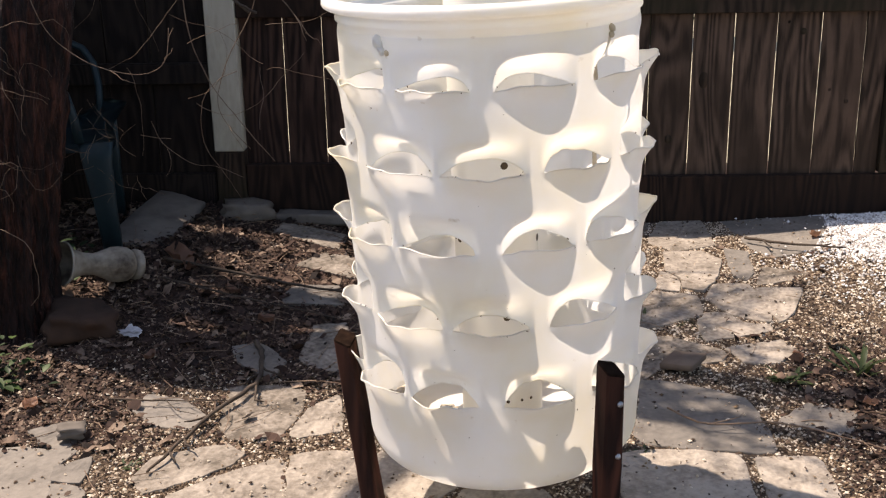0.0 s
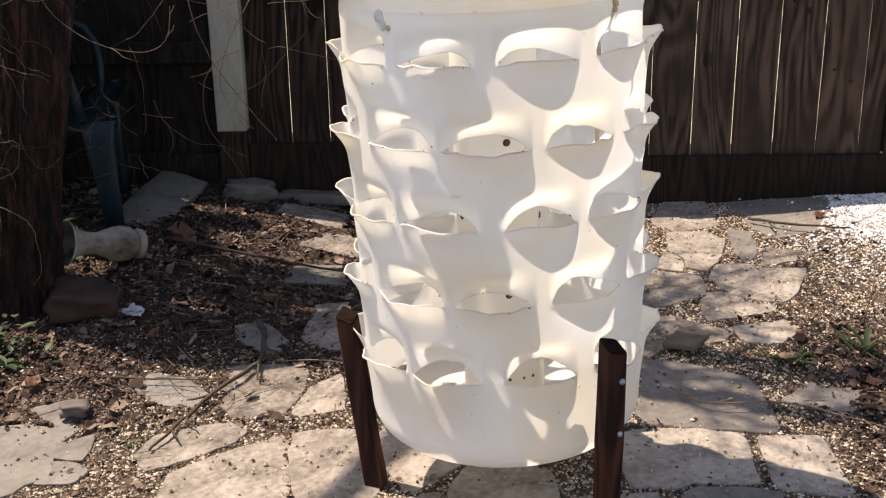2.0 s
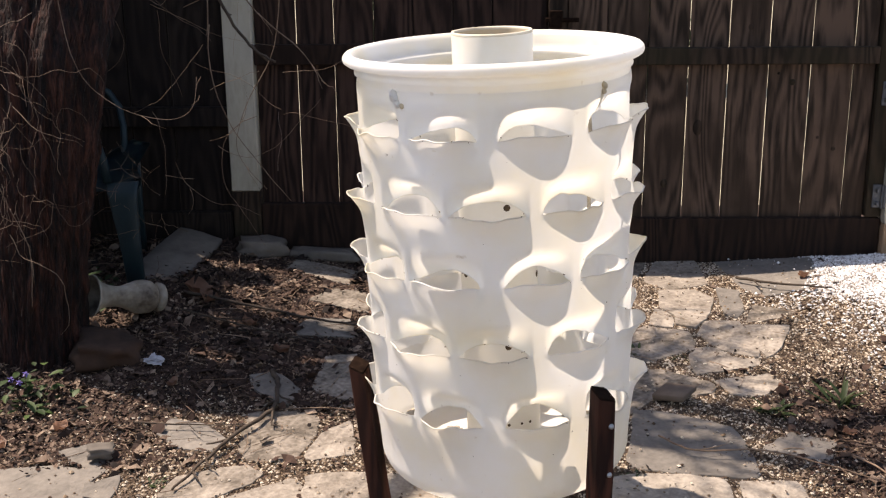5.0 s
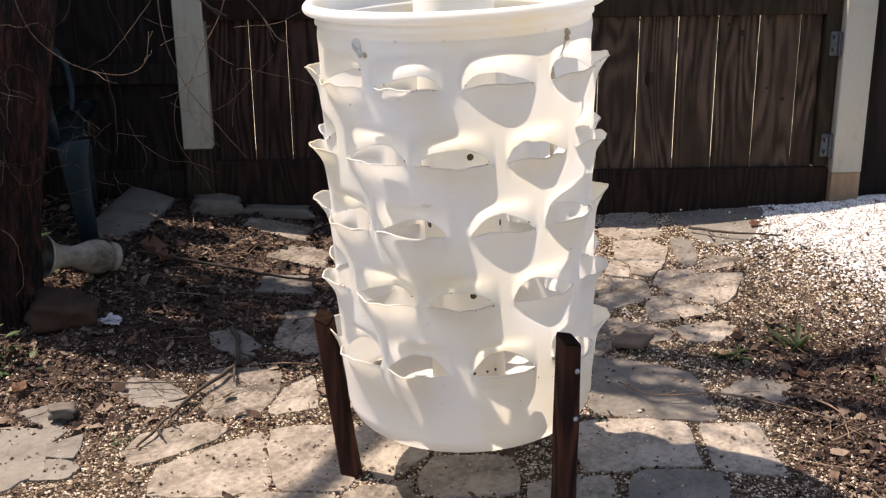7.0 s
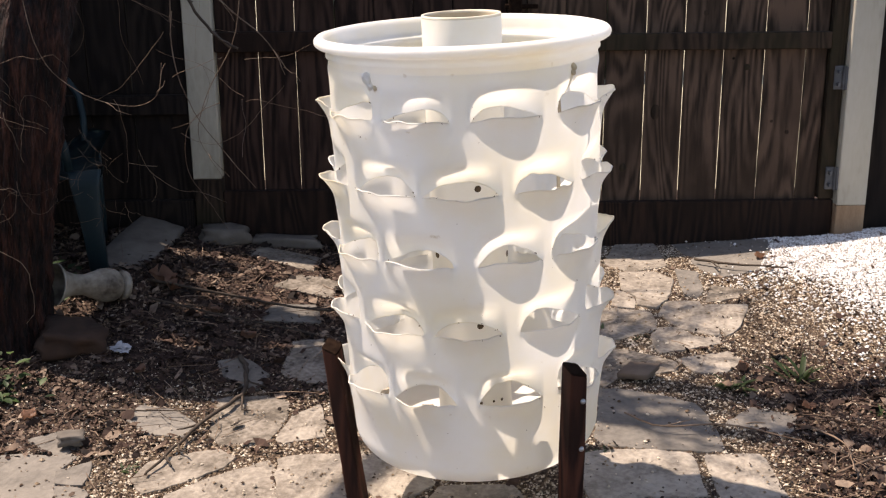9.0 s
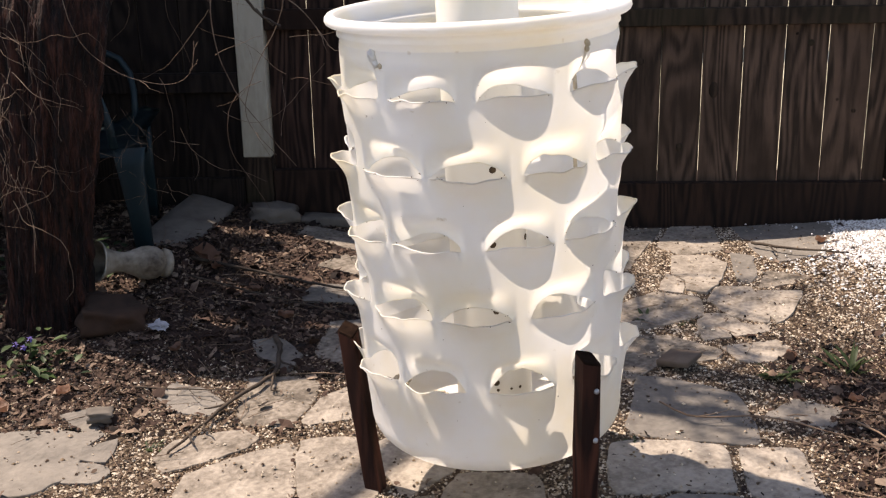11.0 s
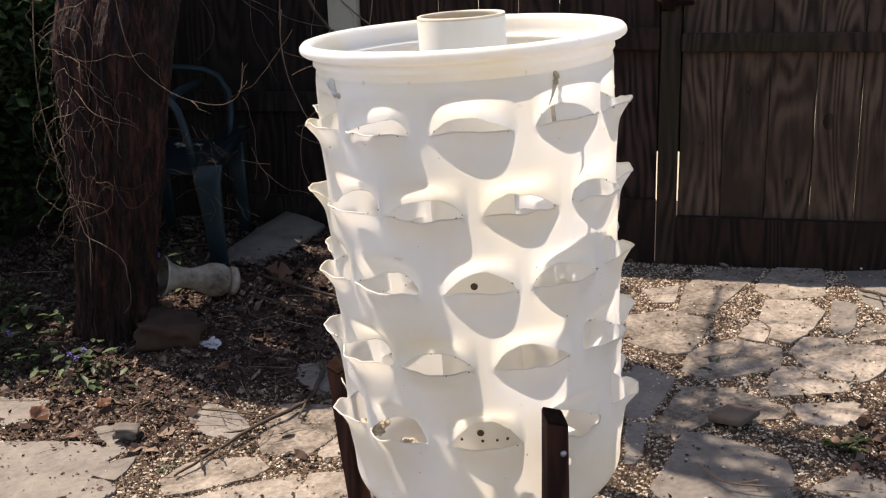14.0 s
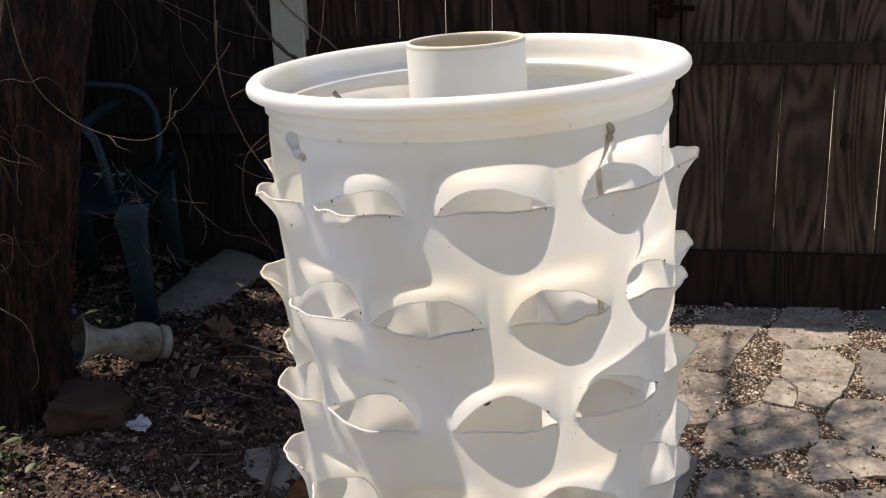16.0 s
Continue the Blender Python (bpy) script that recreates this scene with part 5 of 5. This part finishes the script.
# ---- urn, rock, slab, scraps ----
def build_urn():
    urn = thing("urn", "worn white ceramic urn lying on its side", "urn", (-1.225, 3.217, 0.232), (0, 104, 45))
    urn.scale = (1.07, 1.07, 1.21)
    body = [(0.062, 0.0), (0.064, 0.003), (0.058, 0.008), (0.042, 0.025), (0.033, 0.05), (0.031, 0.08), (0.036, 0.095), (0.040, 0.105), (0.042, 0.112), (0.050, 0.130), (0.053, 0.150), (0.050, 0.170), (0.042, 0.182)]
    inner = [(r - 0.006, h + (0.004 if i else 0.001)) for i, (r, h) in enumerate(body)]
    part("body", lathe(bmesh.new(), body + list(reversed(inner)), 40, close=True), M_URN, urn, smooth=True)
    part("foot", lathe(bmesh.new(), [(0.0005, 0.176), (0.030, 0.176), (0.030, 0.188), (0.042, 0.190), (0.046, 0.198), (0.043, 0.208), (0.032, 0.213), (0.0005, 0.213)], 40), M_URN, urn, "chipped ring foot parted by a dark crack", smooth=True)


build_urn()


def rock(name, label, category, at, size, mat, seed, turn=(0, 0, 0), rough=0.25, cuts=3):
    bm = bmesh.new()
    bmesh.ops.create_cube(bm, size=1.0)
    bmesh.ops.subdivide_edges(bm, edges=bm.edges[:], cuts=cuts, use_grid_fill=True)
    for v in bm.verts:
        r = max(abs(c) for c in v.co) / max(v.co.length, 1e-6)
        v.co = v.co * (0.72 + 0.28 * r * 1.25)
        v.co += v.co.normalized() * rough * 0.35 * noise.noise(v.co * 2.6 + Vector((seed, 0, 0)))
        v.co = Vector((v.co.x * size[0], v.co.y * size[1], v.co.z * size[2]))
    ob = mesh_object(name, bm, mat)
    ob.matrix_world = pose(*at, *turn)
    return tagged(ob, label, category)


rock("rock", "brown weathered rock half sunk in mulch", "rock", (-1.15, 3.10, ground_height(-1.15, 3.10) + 0.022), (0.175, 0.16, 0.078), M_ROCK, 4, (4, 10, 25), 0.85, 5)
rock("stone_slab", "grey flat stone slab lying aslant on mulch, shade put into its colour", "slab", (-1.145, 3.96, 0.148), (0.19, 0.50, 0.034), M_DARKSTONE, 9, (5, 14, -6), 0.1)
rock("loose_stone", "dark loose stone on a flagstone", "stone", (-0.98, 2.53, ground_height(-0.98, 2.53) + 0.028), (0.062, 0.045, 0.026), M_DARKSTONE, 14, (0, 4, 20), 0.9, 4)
tile = mesh_object("loose_tile", box_mesh((-0.046, -0.042, -0.010), (0.046, 0.042, 0.010), 0.003), M_TILE)
for v in tile.data.vertices:
    v.co.x += 0.25 * v.co.y + 0.004 * noise.noise(v.co * 40)
tile.matrix_world = pose(0.588, 2.93, ground_height(0.588, 2.93) + 0.029, 5, -3, -22)
tagged(tile, "small brown stone tile lying loose on the paving", "stone")
rock("edging_stone", "pale edging stone at the foot of the fence, shade put into its colour", "stone", (-0.86, 4.14, ground_height(-0.86, 4.14) + 0.03), (0.17, 0.10, 0.07), M_DARKSTONE, 15, (0, 2, 5), 0.8, 4)
rock("edging_stone", "pale flat edging stone below the fence rail, shade put into its colour", "stone", (-0.62, 4.18, ground_height(-0.62, 4.18) + 0.022), (0.26, 0.07, 0.045), M_DARKSTONE, 16, (0, 1, -3), 0.7, 4)


def crumple(name, label, category, at, size, mat, seed, flat=0.5):
    bm = bmesh.new()
    bmesh.ops.create_icosphere(bm, subdivisions=3, radius=size)
    for v in bm.verts:
        n = noise.noise(v.co / size * 3.2 + Vector((seed, 0, 0)))
        v.co *= 1 + 1.1 * n
        v.co.z *= flat
        v.co.x *= 1.35
    ob = mesh_object(name, bm, mat, smooth=False)
    ob.matrix_world = pose(*at, 0, 0, seed * 40)
    return tagged(ob, label, category)


crumple("paper_scrap", "crumpled scrap of white paper on the mulch", "litter", (-0.99, 3.07, ground_height(-0.99, 3.07) + 0.014), 0.026, M_PAPER, 3, 0.3)


def curled_leaf(x, y, size, seed, mat=M_DRY):
    rnd = random.Random(seed)
    bm = bmesh.new()
    rows = []
    for i in range(7):
        f = i / 6
        w = size * 0.45 * math.sin(math.pi * (0.08 + 0.88 * f)) * (1 + 0.25 * rnd.uniform(-1, 1))
        rows.append([bm.verts.new((size * (f - 0.5), w * s, size * (0.35 * abs(s) ** 1.5 + 0.25 * (f - 0.5) ** 2 * 4 * 0.5) + 0.004 * rnd.uniform(-1, 1))) for s in (-1, -0.5, 0, 0.5, 1)])
    for a, b in zip(rows, rows[1:]):
        for k in range(4):
            bm.faces.new((a[k], a[k + 1], b[k + 1], b[k]))
    bmesh.ops.solidify(bm, geom=bm.faces[:], thickness=0.0008)
    ob = mesh_object("dry_leaf", bm, mat)
    ob.matrix_world = pose(x, y, ground_height(x, y) + 0.006, rnd.uniform(-20, 20), rnd.uniform(-20, 20), rnd.uniform(0, 360))
    tagged(ob, "curled reddish-brown dead leaf on the mulch", "leaf", "fallen leaves")


for i, (x, y, s) in enumerate(((-0.984, 3.589, 0.105), (-0.93, 3.53, 0.07), (-0.76, 3.38, 0.05), (-0.62, 3.20, 0.05), (-1.15, 2.70, 0.045), (-0.90, 2.95, 0.04), (1.02, 2.70, 0.04), (1.2, 2.5, 0.045), (0.92, 3.0, 0.035), (1.25, 3.98, 0.05), (-1.3, 2.6, 0.06), (-0.35, 3.55, 0.05))):
    curled_leaf(x, y, s, i)


# ---- plants ----
def leaf_blade(bm, base, direction, length, width, droop, folds=5):
    d = Vector(direction).normalized()
    side = d.cross(Vector((0, 0, 1)))
    side = side.normalized() if side.length > 0.01 else Vector((1, 0, 0))
    prev = None
    for i in range(folds + 1):
        f = i / folds
        c = Vector(base) + d * length * f + Vector((0, 0, -droop * length * f * f))
        w = width * math.sin(math.pi * min(0.97, 0.06 + 0.94 * f)) / 2
        row = [bm.verts.new(c - side * w), bm.verts.new(c + Vector((0, 0, -w * 0.25))), bm.verts.new(c + side * w)]
        if prev:
            bm.faces.new((prev[0], prev[1], row[1], row[0]))
            bm.faces.new((prev[1], prev[2], row[2], row[1]))
        prev = row


def weed(x, y, size, count, seed, width=0.25, mat=M_WEED, name="weed", label="small green weed with ragged leaves in gravel", upright=0.7):
    rnd = random.Random(seed)
    ob = thing(name, label, "plant", (x, y, ground_height(x, y)), group="weeds" if name == "weed" else "")
    for i in range(count):
        bm = bmesh.new()
        a = rnd.uniform(0, 6.28)
        ln = size * rnd.uniform(0.55, 1.1)
        leaf_blade(bm, (rnd.uniform(-0.02, 0.02), rnd.uniform(-0.02, 0.02), 0), (math.cos(a), math.sin(a), rnd.uniform(0.3, 1.2) * upright), ln, ln * width * rnd.uniform(0.7, 1.2), rnd.uniform(0.1, 0.5))
        part("leaf", bm, mat, ob, smooth=True)


weed(0.86, 2.86, 0.075, 34, 1, 0.17)
weed(1.06, 2.90, 0.125, 18, 2, 0.10, upright=1.3)
weed(1.22, 2.66, 0.05, 26, 3, 0.18)
weed(0.52, 3.28, 0.05, 16, 4)
weed(0.66, 3.24, 0.035, 12, 5)
weed(0.40, 2.46, 0.03, 14, 6)
weed(-0.80, 2.40, 0.03, 18, 7)
weed(0.73, 3.57, 0.03, 10, 8)
weed(-0.22, 2.24, 0.025, 12, 10)


def grass_stalk(x, y, h, seed):
    rnd = random.Random(seed)
    ob = thing("dry_stalk", "thin dry upright stalk before white gravel", "plant", (x, y, ground_height(x, y)), group="dry stalks")
    p = [(0, 0, 0), (rnd.uniform(-0.02, 0.02), 0, h * 0.5), (rnd.uniform(-0.05, 0.05), 0.02, h)]
    part("stem", tube(bmesh.new(), p, [0.002, 0.0015, 0.0008], 5), M_TWIG, ob, smooth=True)


for i, (x, y, h) in enumerate(((1.13, 3.10, 0.20), (1.17, 3.12, 0.14), (1.10, 3.06, 0.10), (1.30, 2.85, 0.12))):
    grass_stalk(x, y, h, i)


def build_periwinkle(x, y, spread, count, seed):
    rnd = random.Random(seed)
    ob = thing("periwinkle", "evergreen periwinkle clump with violet flowers beside the trunk", "plant", (x, y, ground_height(x, y)))
    bm = bmesh.new()
    for i in range(count):
        b = Vector((rnd.gauss(0, spread), rnd.gauss(0, spread * 0.6), abs(rnd.gauss(0.03, 0.045))))
        a = rnd.uniform(0, 6.28)
        ln = rnd.uniform(0.026, 0.050)
        leaf_blade(bm, b, (math.cos(a), math.sin(a), rnd.uniform(-0.2, 0.7)), ln, ln * 0.5, 0.3, 3)
    foliage = part("foliage", bm, M_LEAF, ob, smooth=True)
    foliage["kind"] = "stuff"
    for i in range(6):
        q = (rnd.gauss(0, spread * 0.7), rnd.gauss(0, spread * 0.4), rnd.uniform(0.05, 0.12))
        part("runner", tube(bmesh.new(), [(q[0] * 0.3, q[1] * 0.3, 0), (q[0] * 0.7, q[1] * 0.7, q[2] * 0.8), q], 0.0014, 5), M_STICK, ob, smooth=True)
    for i in range(3):
        c = Vector((rnd.gauss(0, spread * 0.5), rnd.gauss(-0.02, spread * 0.3), rnd.uniform(0.07, 0.12)))
        bm = bmesh.new()
        for k in range(5):
            a = 6.283 * k / 5
            leaf_blade(bm, c, (math.cos(a), -0.5, math.sin(a)), 0.012, 0.010, 0.0, 2)
        part("flower", bm, M_PETAL, ob, "five-petalled violet flower")


build_periwinkle(-1.30, 2.84, 0.07, 60, 1)
build_periwinkle(-1.58, 2.88, 0.10, 90, 2)
build_periwinkle(-1.40, 3.45, 0.10, 160, 3)
build_periwinkle(-1.85, 3.1, 0.2, 260, 4)


# ---- storage tote ----
def build_tote():
    tote = thing("storage_tote", "dark blue plastic storage tote with a light blue lid", "tote", (-1.250, 1.80, 0), (0, 0, -10))
    tote.scale = (1, 1, 0.965)
    bm = bmesh.new()
    rings = []
    for z, s in ((0.0, 0.86), (0.02, 0.88), (0.33, 0.97), (0.335, 1.0), (0.355, 1.0)):
        ring = []
        for k in range(40):
            a = 2 * math.pi * k / 40
            e = 0.28
            ring.append(bm.verts.new((0.27 * s * math.copysign(abs(math.cos(a)) ** e, math.cos(a)), 0.2 * s * math.copysign(abs(math.sin(a)) ** e, math.sin(a)), z)))
        rings.append(ring)
    for a, b in zip(rings, rings[1:]):
        for k in range(40):
            bm.faces.new((a[k], a[(k + 1) % 40], b[(k + 1) % 40], b[k]))
    bm.faces.new(list(reversed(rings[0])))
    part("body", bm, M_TOTE, tote, smooth=True)
    bm = bmesh.new()
    rings = []
    for z, s in ((0.352, 1.04), (0.378, 1.04), (0.386, 1.02), (0.388, 0.99), (0.384, 0.90), (0.368, 0.86), (0.366, 0.80)):
        ring = []
        for k in range(40):
            a = 2 * math.pi * k / 40
            e = 0.28
            ring.append(bm.verts.new((0.27 * s * math.copysign(abs(math.cos(a)) ** e, math.cos(a)), 0.2 * s * math.copysign(abs(math.sin(a)) ** e, math.sin(a)), z)))
        rings.append(ring)
    for a, b in zip(rings, rings[1:]):
        for k in range(40):
            bm.faces.new((a[k], a[(k + 1) % 40], b[(k + 1) % 40], b[k]))
    bm.faces.new(rings[-1])
    part("lid", bm, M_LID, tote, "light blue snap-on lid", smooth=True)


build_tote()


# ---- cords inside the barrel's mouth ----
for deg, lean in ((-62, 0.02), (52, 0.03)):
    a = radians(deg)
    hook = thing("tie_cord", "short frayed cord tied inside the barrel's rim", "cord")
    hook.matrix_world = BARREL
    s, c = math.sin(a), math.cos(a)
    part("strand", tube(bmesh.new(), [(0.272 * s, 0.272 * c, 0.875), (0.262 * s + lean, 0.262 * c, 0.84), (0.25 * s + lean * 1.6, 0.25 * c, 0.80)], [0.004, 0.0035, 0.003], 6), M_CORD, hook, smooth=True)

cord = thing("tie_cord", "long thin cord hanging inside the barrel below a melted scar", "cord")
cord.matrix_world = BARREL
line = [(48, 0.268, 0.882), (52, 0.240, 0.875), (56, 0.226, 0.85), (58, 0.222, 0.80), (60, 0.222, 0.74), (59, 0.222, 0.69), (58, 0.220, 0.64), (60, 0.216, 0.58)]
part("strand", tube(bmesh.new(), [(r * math.sin(radians(d)), -r * math.cos(radians(d)), h) for d, r, h in line], 0.0042, 7), M_CORD, cord, smooth=True)
